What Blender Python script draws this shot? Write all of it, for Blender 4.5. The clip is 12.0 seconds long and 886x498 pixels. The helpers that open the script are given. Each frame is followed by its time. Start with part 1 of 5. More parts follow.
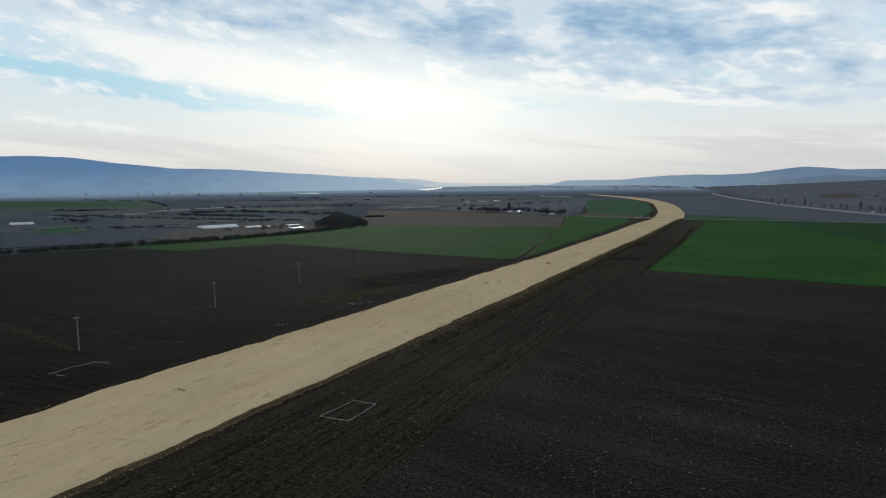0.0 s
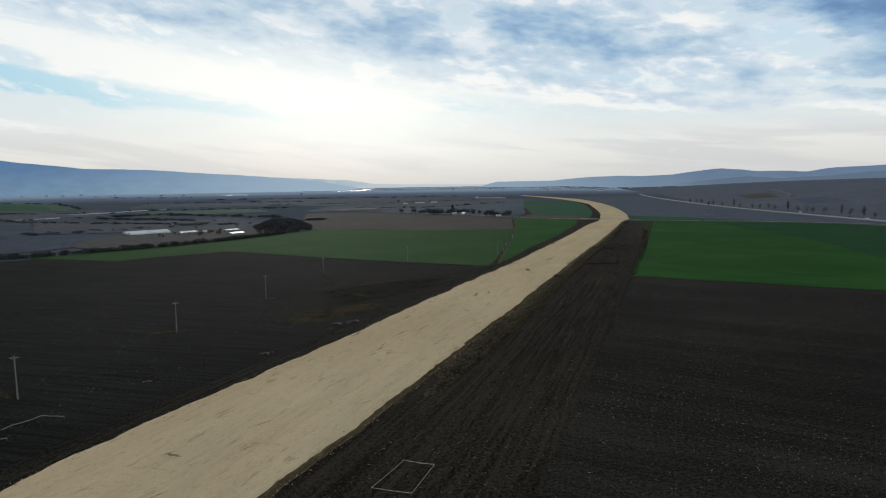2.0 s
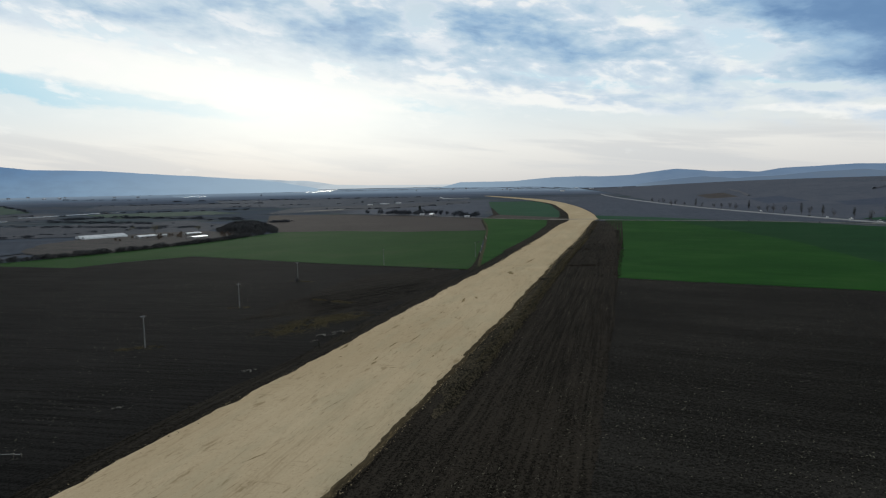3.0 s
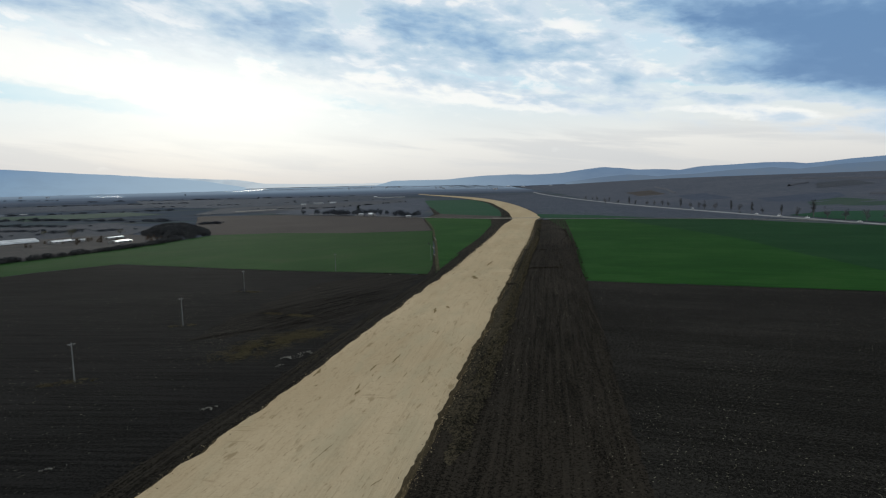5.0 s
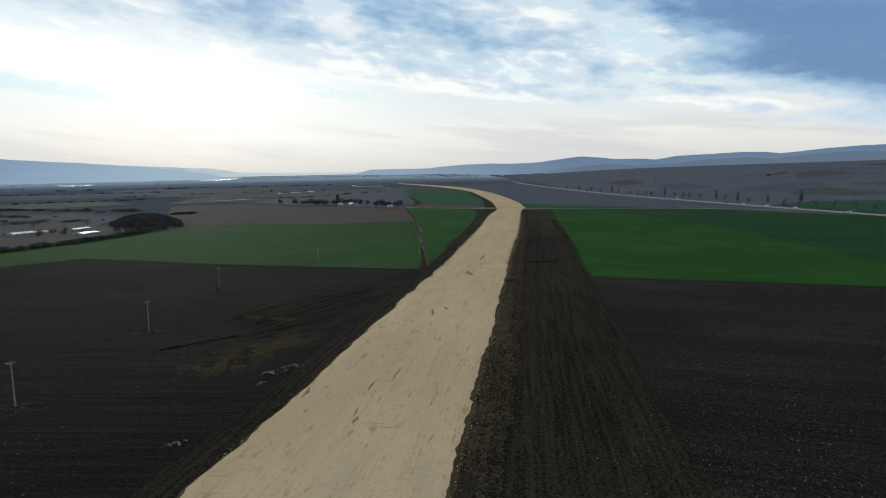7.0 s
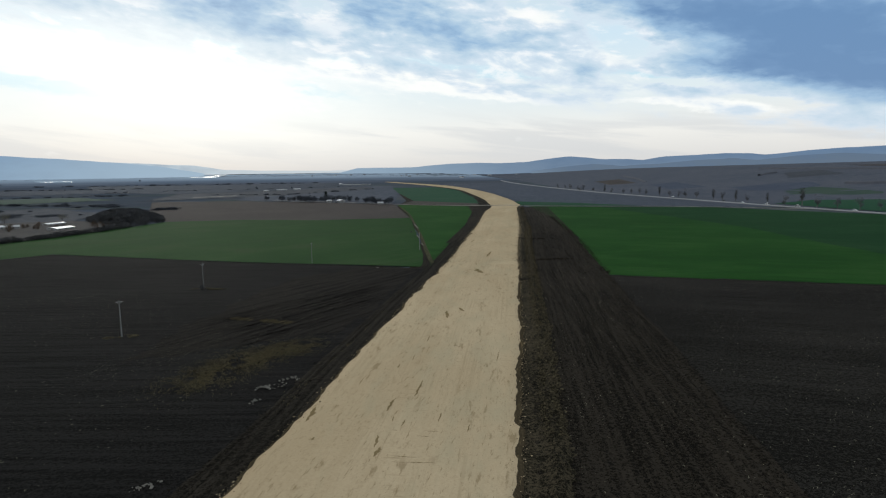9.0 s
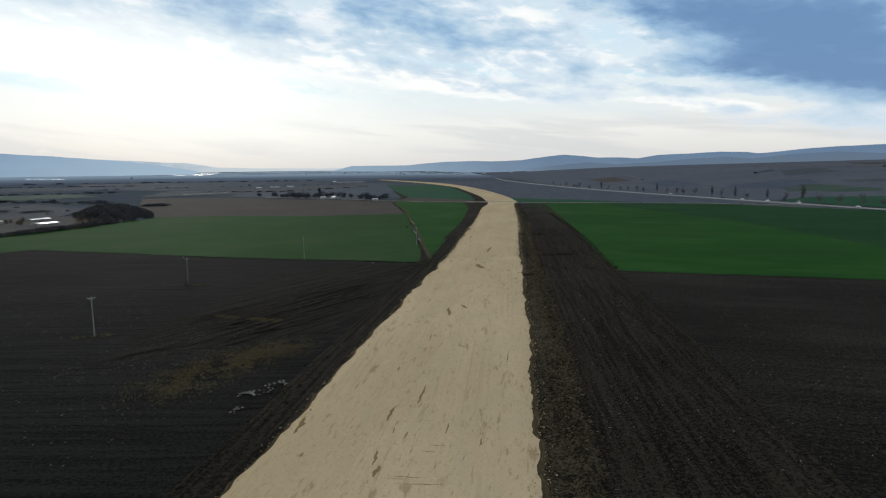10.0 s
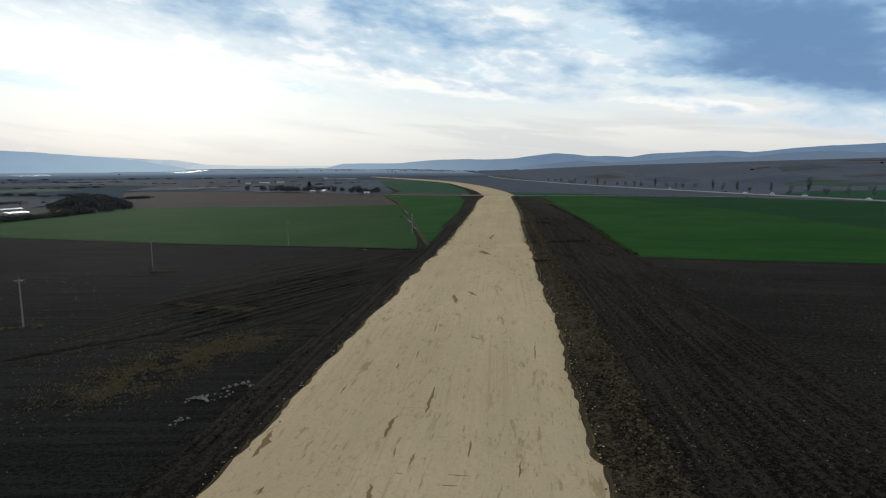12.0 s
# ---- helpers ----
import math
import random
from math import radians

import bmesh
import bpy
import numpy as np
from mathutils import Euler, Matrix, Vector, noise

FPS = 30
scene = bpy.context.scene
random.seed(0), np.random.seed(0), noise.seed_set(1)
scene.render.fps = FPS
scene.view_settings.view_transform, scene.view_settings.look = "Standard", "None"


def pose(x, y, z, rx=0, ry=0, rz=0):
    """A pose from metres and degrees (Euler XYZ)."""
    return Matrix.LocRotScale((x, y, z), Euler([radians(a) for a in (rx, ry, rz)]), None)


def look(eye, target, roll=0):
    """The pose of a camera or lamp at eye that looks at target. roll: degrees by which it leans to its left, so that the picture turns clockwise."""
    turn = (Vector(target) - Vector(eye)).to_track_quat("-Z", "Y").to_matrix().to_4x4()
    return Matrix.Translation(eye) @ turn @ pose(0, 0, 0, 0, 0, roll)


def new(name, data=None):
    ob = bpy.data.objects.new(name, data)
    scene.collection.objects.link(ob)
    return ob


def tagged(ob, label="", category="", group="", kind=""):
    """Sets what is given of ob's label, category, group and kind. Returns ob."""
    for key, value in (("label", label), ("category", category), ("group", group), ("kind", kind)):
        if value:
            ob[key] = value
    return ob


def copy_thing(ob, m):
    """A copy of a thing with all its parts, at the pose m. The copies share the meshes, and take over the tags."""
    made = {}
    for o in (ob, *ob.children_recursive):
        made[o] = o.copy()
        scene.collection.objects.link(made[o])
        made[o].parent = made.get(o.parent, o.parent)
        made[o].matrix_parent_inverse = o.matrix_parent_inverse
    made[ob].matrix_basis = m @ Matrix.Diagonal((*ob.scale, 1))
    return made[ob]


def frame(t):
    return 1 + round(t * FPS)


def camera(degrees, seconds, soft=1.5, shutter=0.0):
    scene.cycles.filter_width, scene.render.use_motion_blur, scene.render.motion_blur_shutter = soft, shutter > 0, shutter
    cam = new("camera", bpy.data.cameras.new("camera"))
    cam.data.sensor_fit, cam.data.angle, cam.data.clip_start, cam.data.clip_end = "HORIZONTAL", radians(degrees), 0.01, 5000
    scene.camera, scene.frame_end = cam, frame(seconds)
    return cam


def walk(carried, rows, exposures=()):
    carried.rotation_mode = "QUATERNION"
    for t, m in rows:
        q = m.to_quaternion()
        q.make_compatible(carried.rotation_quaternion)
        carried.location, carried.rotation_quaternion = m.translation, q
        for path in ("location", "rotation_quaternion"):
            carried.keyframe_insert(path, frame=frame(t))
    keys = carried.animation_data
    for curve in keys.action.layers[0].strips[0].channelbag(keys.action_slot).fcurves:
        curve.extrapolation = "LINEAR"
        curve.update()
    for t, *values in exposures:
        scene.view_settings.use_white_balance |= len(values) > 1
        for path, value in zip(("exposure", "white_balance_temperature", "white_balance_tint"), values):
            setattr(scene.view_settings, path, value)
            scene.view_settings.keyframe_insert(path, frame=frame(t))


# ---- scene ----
from mathutils.bvhtree import BVHTree

cam = camera(72.5, 12.0, soft=1.2)
PATH = [
    (0, (6.298, -4.596, 39.755), (6.262, -2.606, 39.557), -0.8),
    (0.5, (0.58, 0.528, 40.086), (0.613, 2.518, 39.888), -0.8),
    (1, (-4.702, 6.083, 40.362), (-4.605, 8.071, 40.163), -0.8),
    (1.5, (-10.014, 11.856, 40.672), (-9.865, 13.841, 40.473), -0.8),
    (2, (-14.95, 17.809, 40.956), (-14.756, 19.789, 40.758), -0.9),
    (2.5, (-18.746, 24.037, 41.128), (-18.504, 26.013, 40.929), -1.0),
    (3, (-22.105, 29.385, 41.244), (-21.788, 31.35, 41.046), -1.1),
    (5, (-31.287, 49.038, 42.362), (-30.752, 50.954, 42.154), -1.3),
    (5.5, (-31.693, 54.075, 42.442), (-31.124, 55.982, 42.234), -1.1),
    (6, (-31.489, 59.036, 42.47), (-30.906, 60.938, 42.262), -1.1),
    (6.5, (-31.314, 63.996, 42.518), (-30.722, 65.893, 42.295), -1.1),
    (7, (-31.921, 69.467, 42.423), (-31.318, 71.358, 42.178), -1.2),
    (9, (-33.33, 92.111, 38.285), (-32.682, 93.987, 38.038), -0.8),
    (9.5, (-32.602, 97.671, 36.889), (-31.945, 99.544, 36.638), -0.8),
    (10, (-31.372, 103.616, 35.32), (-30.706, 105.485, 35.068), -0.7),
    (10.5, (-30.283, 108.935, 33.508), (-29.609, 110.801, 33.254), -0.6),
    (11, (-29.151, 114.414, 31.552), (-28.47, 116.277, 31.298), -0.4),
    (11.5, (-27.828, 120.266, 29.607), (-27.141, 122.127, 29.355), -0.5),
    (12, (-26.444, 126.068, 27.473), (-25.752, 127.927, 27.218), -0.5),
]
walk(cam, [(t, look(eye, target, roll)) for t, eye, target, roll in PATH],
     exposures=[(0, -0.08), (3, -0.07), (5.5, -0.02), (9, 0.05), (12, 0.03)])


# ---- node helpers ----
class Nodes:
    """Short spellings for building a node tree."""

    def __init__(self, tree):
        self.tree = tree
        tree.nodes.clear()

    def add(self, kind, **values):
        n = self.tree.nodes.new(kind)
        for key, value in values.items():
            n.inputs[key.replace("_", " ")].default_value = value
        return n

    def link(self, a, b):
        self.tree.links.new(a, b)

    def put(self, value, socket):
        if isinstance(value, bpy.types.NodeSocket):
            self.link(value, socket)
        else:
            socket.default_value = value

    def math(self, op, a, b=0.0, c=0.0):
        n = self.tree.nodes.new("ShaderNodeMath")
        n.operation = op
        for v, s in zip((a, b, c), n.inputs):
            self.put(v, s)
        return n.outputs[0]

    def smooth(self, v, low, high, out_low=0.0, out_high=1.0):
        n = self.tree.nodes.new("ShaderNodeMapRange")
        n.interpolation_type = "SMOOTHSTEP"
        for s, x in zip(n.inputs, (v, low, high, out_low, out_high)):
            self.put(x, s)
        return n.outputs[0]

    def noise(self, vector, scale, detail=4.0, rough=0.55, distort=0.0):
        n = self.add("ShaderNodeTexNoise", Scale=scale, Detail=detail, Roughness=rough, Distortion=distort)
        self.put(vector, n.inputs["Vector"])
        return n.outputs["Fac"]

    def mapped(self, vector, scale=(1, 1, 1), turn=0.0, shift=(0, 0, 0)):
        """Turned first, then scaled, then shifted."""
        if turn:
            r = self.tree.nodes.new("ShaderNodeMapping")
            self.link(vector, r.inputs["Vector"])
            r.inputs["Rotation"].default_value = (0, 0, radians(turn))
            vector = r.outputs[0]
        n = self.tree.nodes.new("ShaderNodeMapping")
        self.link(vector, n.inputs["Vector"])
        n.inputs["Location"].default_value = shift
        n.inputs["Scale"].default_value = scale
        return n.outputs[0]

    def mix(self, fac, a, b, blend="MIX"):
        n = self.tree.nodes.new("ShaderNodeMix")
        n.data_type, n.blend_type = "RGBA", blend
        self.put(fac, n.inputs[0])
        for v, s in ((a, n.inputs[6]), (b, n.inputs[7])):
            self.put((*v, 1) if isinstance(v, tuple) and len(v) == 3 else v, s)
        return n.outputs[2]

    def ramp(self, fac, stops):
        n = self.tree.nodes.new("ShaderNodeValToRGB")
        self.put(fac, n.inputs[0])
        e = n.color_ramp.elements
        while len(e) < len(stops):
            e.new(0.5)
        for el, (p, c) in zip(e, stops):
            el.position, el.color = p, (*c, 1)
        return n.outputs[0]

    def xyz(self, x, y, z=0.0):
        n = self.tree.nodes.new("ShaderNodeCombineXYZ")
        for v, s in zip((x, y, z), n.inputs):
            self.put(v, s)
        return n.outputs[0]


# ---- sky and sun ----
SUN_AZ, SUN_EL = radians(-8), radians(13)
world = bpy.data.worlds.new("sky")
world.use_nodes = True
scene.world = world


def build_sky():
    n = Nodes(world.node_tree)
    co = n.add("ShaderNodeTexCoord").outputs["Generated"]
    sep = n.add("ShaderNodeSeparateXYZ")
    n.link(co, sep.inputs[0])
    x, y, z = sep.outputs
    az = n.math("ARCTAN2", x, y)
    el = n.math("ARCSINE", z)
    up = n.math("ADD", n.math("MAXIMUM", z, 0.0), 0.13)
    flat = n.xyz(n.math("DIVIDE", x, up), n.math("DIVIDE", y, up))
    puff = n.noise(n.mapped(flat, (1.0, 0.62, 1), turn=9, shift=(3.1, 0.7, 0)), 2.6, 9.0, 0.58, 0.25)
    fine = n.noise(n.mapped(flat, (1.0, 0.6, 1), turn=9, shift=(7.3, 2.0, 0)), 8.0, 8.0, 0.6, 0.2)
    # long streaks that sink towards the hill side
    streak = n.noise(n.xyz(n.math("MULTIPLY", az, 2.2), n.math("ADD", n.math("MULTIPLY", el, 24.0), n.math("MULTIPLY", az, 2.6))), 1.3, 7.0, 0.55, 0.4)

    # cloud edges wander: the sky's angles are stirred before the cloud masses are laid out
    skyway = n.xyz(n.math("MULTIPLY", az, 7.0), n.math("MULTIPLY", el, 20.0))
    stir_a = n.math("MULTIPLY", n.math("SUBTRACT", n.noise(n.mapped(skyway, shift=(4.0, 1.0, 0)), 1.0, 7.0, 0.62), 0.5), 0.15)
    stir_e = n.math("MULTIPLY", n.math("SUBTRACT", n.noise(n.mapped(skyway, shift=(9.0, 6.0, 3.0)), 1.0, 7.0, 0.62), 0.5), 0.046)
    az_w, el_w = n.math("ADD", az, stir_a), n.math("ADD", el, stir_e)

    def lobe(a, e, ra, re, tilt=0.0):
        """A soft oval on the sky, in degrees."""
        da = n.math("SUBTRACT", az_w, radians(a))
        de = n.math("SUBTRACT", n.math("ADD", el_w, n.math("MULTIPLY", da, tilt)), radians(e))
        q = n.math("ADD", n.math("POWER", n.math("DIVIDE", da, radians(ra)), 2.0), n.math("POWER", n.math("DIVIDE", de, radians(re)), 2.0))
        return n.math("EXPONENT", n.math("MULTIPLY", q, -1.0))

    def total(lobes):
        out = 0.0
        for amount, *where in lobes:
            out = n.math("ADD", out, n.math("MULTIPLY", lobe(*where), amount))
        return out

    ragged = n.math("ADD", n.math("MULTIPLY", n.math("SUBTRACT", puff, 0.5), 2.4), n.math("MULTIPLY", n.math("SUBTRACT", fine, 0.5), 0.9))
    # rounded heaps, a little wider than high
    heap = n.noise(n.xyz(n.math("MULTIPLY", az, 10.0), n.math("ADD", n.math("MULTIPLY", el, 30.0), n.math("MULTIPLY", az, 4.0))), 1.0, 6.0, 0.55, 0.35)
    ragged = n.math("ADD", n.math("MULTIPLY", ragged, 0.28), n.math("MULTIPLY", n.math("SUBTRACT", heap, 0.5), 3.3))
    cell = n.noise(n.xyz(n.math("MULTIPLY", az, 26.0), n.math("ADD", n.math("MULTIPLY", el, 62.0), n.math("MULTIPLY", az, 7.0))), 1.0, 5.0, 0.55, 0.3)
    ragged = n.math("ADD", ragged, n.math("MULTIPLY", n.math("SUBTRACT", cell, 0.5), 1.7))
    ragged = n.math("MULTIPLY", ragged, n.smooth(az, 0.55, 0.80, 1.0, 0.62))
    veil = n.ramp(n.math("MULTIPLY", el, 2.0), [
        (0.0, (0.62, 0.62, 0.62)), (0.06, (0.745, 0.742, 0.725)), (0.13, (0.85, 0.85, 0.82)),
        (0.24, (0.74, 0.83, 0.86)), (0.42, (0.62, 0.78, 0.89)), (0.75, (0.62, 0.69, 0.74)), (1.0, (0.57, 0.62, 0.65))])
    low = n.math("MULTIPLY", n.smooth(streak, 0.44, 0.60), n.math("MULTIPLY", n.smooth(el, 0.005, 0.035), n.smooth(el, 0.11, 0.06)))
    veil = n.mix(n.math("MULTIPLY", low, 0.55), veil, (0.60, 0.63, 0.66))
    # pale blue gaps
    gaps = total([(0.8, -31, 9.4, 13, 0.7, 0.12), (0.75, -15, 7.4, 11, 0.6, 0.12), (0.6, -26, 7.8, 9, 0.4, 0.1), (0.8, 5, 10.7, 8, 0.5, 0.1), (0.8, 5, 8.2, 6, 0.55, 0.2), (0.6, 0, 12.9, 7, 0.8, 0.1), (0.7, 25, 8.9, 7, 0.6, 0.15), (0.6, 17, 10.1, 6, 0.5, 0.12), (0.6, 36, 8.6, 6, 0.5, 0.12), (0.4, -36, 12.5, 8, 1.2, 0.1)])
    gaps = n.math("MULTIPLY", n.smooth(n.math("ADD", gaps, n.math("MULTIPLY", n.math("SUBTRACT", streak, 0.5), 1.3)), 0.16, 0.72), n.smooth(el, 0.04, 0.09))
    col = n.mix(gaps, veil, (0.44, 0.71, 0.85))
    # white banks
    banks = total([(0.9, -24, 11.2, 14, 1.5, 0.16), (0.8, -4, 9.0, 16, 2.4, 0.14), (1.1, 19, 8.0, 10, 0.9, 0.16), (0.5, -30, 5.6, 12, 0.6, 0.08), (0.9, 42, 5.6, 7, 0.6, 0.12), (0.7, 10, 9.4, 10, 0.9, 0.14), (0.9, 34, 10.0, 3.5, 1.3, 0.2), (0.9, 27, 13.2, 4.0, 1.4, 0.1)])
    banks = n.smooth(n.math("ADD", banks, n.math("ADD", n.math("MULTIPLY", n.math("SUBTRACT", streak, 0.5), 1.2), n.math("MULTIPLY", ragged, 0.35))), 0.30, 0.75)
    col = n.mix(n.math("MULTIPLY", banks, 0.9), col, (0.965, 0.98, 0.955))
    # grey broken deck above, heaviest over the hill side
    deck = total([(0.50, -4, 15.4, 12, 2.2, 0.1), (0.5, 5, 12.6, 7, 1.2, 0.12), (0.7, 14, 14.6, 5.5, 1.4, 0.1), (0.6, 21, 12.4, 7, 1.2, 0.12), (0.5, 32, 15.5, 7, 1.6, 0.1), (0.45, -31, 16.3, 10, 1.8, 0.1), (0.4, -20, 14.6, 6, 0.9, 0.1), (1.5, 49, 11.6, 9.5, 2.9, 0.05), (0.9, 53, 8.6, 8, 2.2, 0.08), (0.45, 56, 5.0, 9, 2.0, 0.08), (0.5, 44, 8.6, 6, 0.8, 0.1), (0.7, 40, 14.0, 6, 2.0, 0.1), (0.75, 53, 6.9, 9, 1.1, 0.1), (-0.9, 7.6, 15.3, 1.9, 1.3), (-0.8, 28.5, 14.6, 3.4, 1.6, 0.1), (-0.9, 35.5, 11.3, 2.6, 1.5, 0.25), (-0.5, -23, 15.0, 2.2, 0.9), (-0.4, -18, 12.9, 3.0, 0.6), (-0.7, 41, 7.5, 6, 0.5, 0.12), (-0.6, 46, 5.6, 4, 0.5, 0.12)])
    deck = n.math("ADD", deck, n.smooth(el, 0.34, 0.55, 0.0, -0.55))
    deck = n.math("ADD", deck, n.math("MULTIPLY", n.smooth(n.math("ADD", el, n.math("MULTIPLY", az, 0.12)), 0.13, 0.22), 0.42))
    thick = n.math("ADD", deck, n.math("MULTIPLY", ragged, n.smooth(deck, 0.02, 0.35, 0.0, 0.68)))
    tone = n.ramp(n.math("MULTIPLY", thick, 0.5), [(0.0, (0.80, 0.86, 0.91)), (0.18, (0.66, 0.76, 0.86)), (0.36, (0.50, 0.65, 0.78)), (0.58, (0.30, 0.475, 0.68)), (0.85, (0.135, 0.27, 0.49)), (1.0, (0.11, 0.235, 0.45))])
    col = n.mix(n.math("MULTIPLY", n.smooth(thick, 0.05, 0.50), 0.92), col, tone)
    crest = n.math("MULTIPLY", n.smooth(ragged, -0.10, -0.60), n.math("MULTIPLY", n.smooth(el, 0.09, 0.17), n.smooth(deck, 1.0, 0.45)))
    col = n.mix(n.math("MULTIPLY", crest, 0.8), col, (0.97, 0.97, 0.97))
    # bright air round the veiled sun
    glow = lobe(-5, 7.6, 16, 4.6, 0.10)
    col = n.mix(n.math("MULTIPLY", glow, 0.85), col, (1.09, 1.11, 1.06))
    below = n.smooth(z, -0.02, 0.0)
    col = n.mix(below, (0.12, 0.12, 0.13), col)
    sky = n.add("ShaderNodeTexSky")
    sky.sky_type, sky.sun_disc = "NISHITA", False
    sky.sun_elevation, sky.sun_rotation = SUN_EL, SUN_AZ
    clear = n.add("ShaderNodeBackground", Strength=0.10)
    n.link(sky.outputs[0], clear.inputs[0])
    cloud = n.add("ShaderNodeBackground", Strength=1.0)
    n.link(col, cloud.inputs[0])
    both = n.tree.nodes.new("ShaderNodeMixShader")
    both.inputs[0].default_value = 0.985
    n.link(clear.outputs[0], both.inputs[1])
    n.link(cloud.outputs[0], both.inputs[2])
    out = n.tree.nodes.new("ShaderNodeOutputWorld")
    n.link(both.outputs[0], out.inputs[0])


build_sky()
sun = new("sun", bpy.data.lights.new("sun", "SUN"))
sun.data.energy, sun.data.angle, sun.data.color = 0.9, radians(14), (0.97, 0.96, 0.87)
sun.matrix_world = look((0, 0, 100), (-math.sin(SUN_AZ) * math.cos(SUN_EL), -math.cos(SUN_AZ) * math.cos(SUN_EL), 100 - math.sin(SUN_EL)))


# ---- materials ----
def material(name, rough=0.9, metal=0.0, specular=0.3):
    """A node material: its helper, the object coordinates and the shader."""
    m = bpy.data.materials.new(name)
    m.use_nodes = True
    n = Nodes(m.node_tree)
    b = n.add("ShaderNodeBsdfPrincipled", Roughness=rough, Metallic=metal)
    b.inputs["Specular IOR Level"].default_value = specular
    out = n.tree.nodes.new("ShaderNodeOutputMaterial")
    n.link(b.outputs[0], out.inputs[0])
    co = n.add("ShaderNodeTexCoord").outputs["Object"]
    return m, n, co, b


def bump(n, b, height, strength, distance):
    k = n.add("ShaderNodeBump", Strength=strength, Distance=distance)
    n.link(height, k.inputs["Height"])
    n.link(k.outputs[0], b.inputs["Normal"])


def soil_material(name, dark, light, turn, furrow=1.2, lines=0.35, relief=0.25, patch=0.012, fleck=0.5):
    """Tilled earth: clods, furrow lines along one direction, damp and dry patches, pale crop residue."""
    m, n, co, b = material(name, 0.97, specular=0.016)
    wide = n.noise(co, patch, 4, 0.6)
    clod = n.noise(co, 1.6, 6, 0.7)
    rows = n.noise(n.mapped(co, (1.0 / furrow, 0.03, 1), turn=-turn), 1.0, 3, 0.6)
    band = n.noise(n.mapped(co, (0.11, 0.006, 1), turn=-turn), 1.0, 3, 0.6)
    v = n.math("ADD", n.math("MULTIPLY", n.smooth(rows, 0.3, 0.7), lines), n.math("MULTIPLY", n.smooth(clod, 0.41, 0.60), 0.62))
    crumb = n.noise(n.mapped(co, shift=(31, 17, 5)), 4.2, 4, 0.75)
    v = n.math("ADD", v, n.math("MULTIPLY", n.smooth(wide, 0.35, 0.7), 0.35))
    v = n.math("ADD", v, n.math("MULTIPLY", n.math("SUBTRACT", n.smooth(crumb, 0.42, 0.62), 0.5), 0.75))
    v = n.math("ADD", v, n.math("MULTIPLY", n.smooth(band, 0.35, 0.7), 0.25))
    col = n.mix(n.smooth(v, 0.25, 1.15), dark, light)
    speck = n.smooth(n.noise(co, 2.6, 3, 0.8), 0.67, 0.72)
    speck = n.math("MULTIPLY", speck, n.smooth(n.noise(co, 0.05, 3, 0.6), 0.45, 0.65, 0.0, fleck))
    n.link(n.mix(speck, col, (0.22, 0.20, 0.15)), b.inputs["Base Color"])
    h = n.math("ADD", n.math("ADD", n.math("MULTIPLY", clod, 1.0), n.math("MULTIPLY", crumb, 0.45)), n.math("MULTIPLY", rows, 0.9))
    bump(n, b, h, 0.8, relief)
    return m


SOIL = soil_material("ploughed_soil", (0.0040, 0.0039, 0.0039), (0.0160, 0.0152, 0.0146), 70, furrow=1.5, lines=0.75)
SOIL_RIGHT = soil_material("ploughed_soil_stubble", (0.0072, 0.0066, 0.0058), (0.0325, 0.0300, 0.0260), -127, furrow=1.0, lines=0.3, fleck=0.9)
SOIL_STRIP = soil_material("stripped_soil", (0.0056, 0.0048, 0.0040), (0.0325, 0.0272, 0.0210), -25.5, furrow=0.9, lines=0.6, relief=0.3)
SOIL_HARROW = soil_material("harrowed_soil", (0.002, 0.0018, 0.0016), (0.0195, 0.0170, 0.0145), -50, furrow=1.9, lines=1.3, relief=0.6)
SOIL_TRACK = soil_material("driven_soil", (0.006, 0.0052, 0.0043), (0.027, 0.0232, 0.018), -25.5, furrow=0.6, lines=0.7, relief=0.15)
# Ploughed soil with distance haze put into its base colour.
SOIL_FAR = soil_material("hazed_plough_soil", (0.048, 0.057, 0.076), (0.080, 0.091, 0.114), -25, furrow=6, lines=0.4, fleck=0.2)
SOIL_BROWN = soil_material("brown_fallow_soil", (0.050, 0.044, 0.042), (0.080, 0.069, 0.064), 70, furrow=5, lines=0.35, fleck=0.2)
SPOIL = soil_material("heaped_topsoil", (0.0105, 0.0095, 0.0072), (0.074, 0.061, 0.039), -25.5, furrow=1.5, lines=0.3, relief=0.6, patch=0.12)


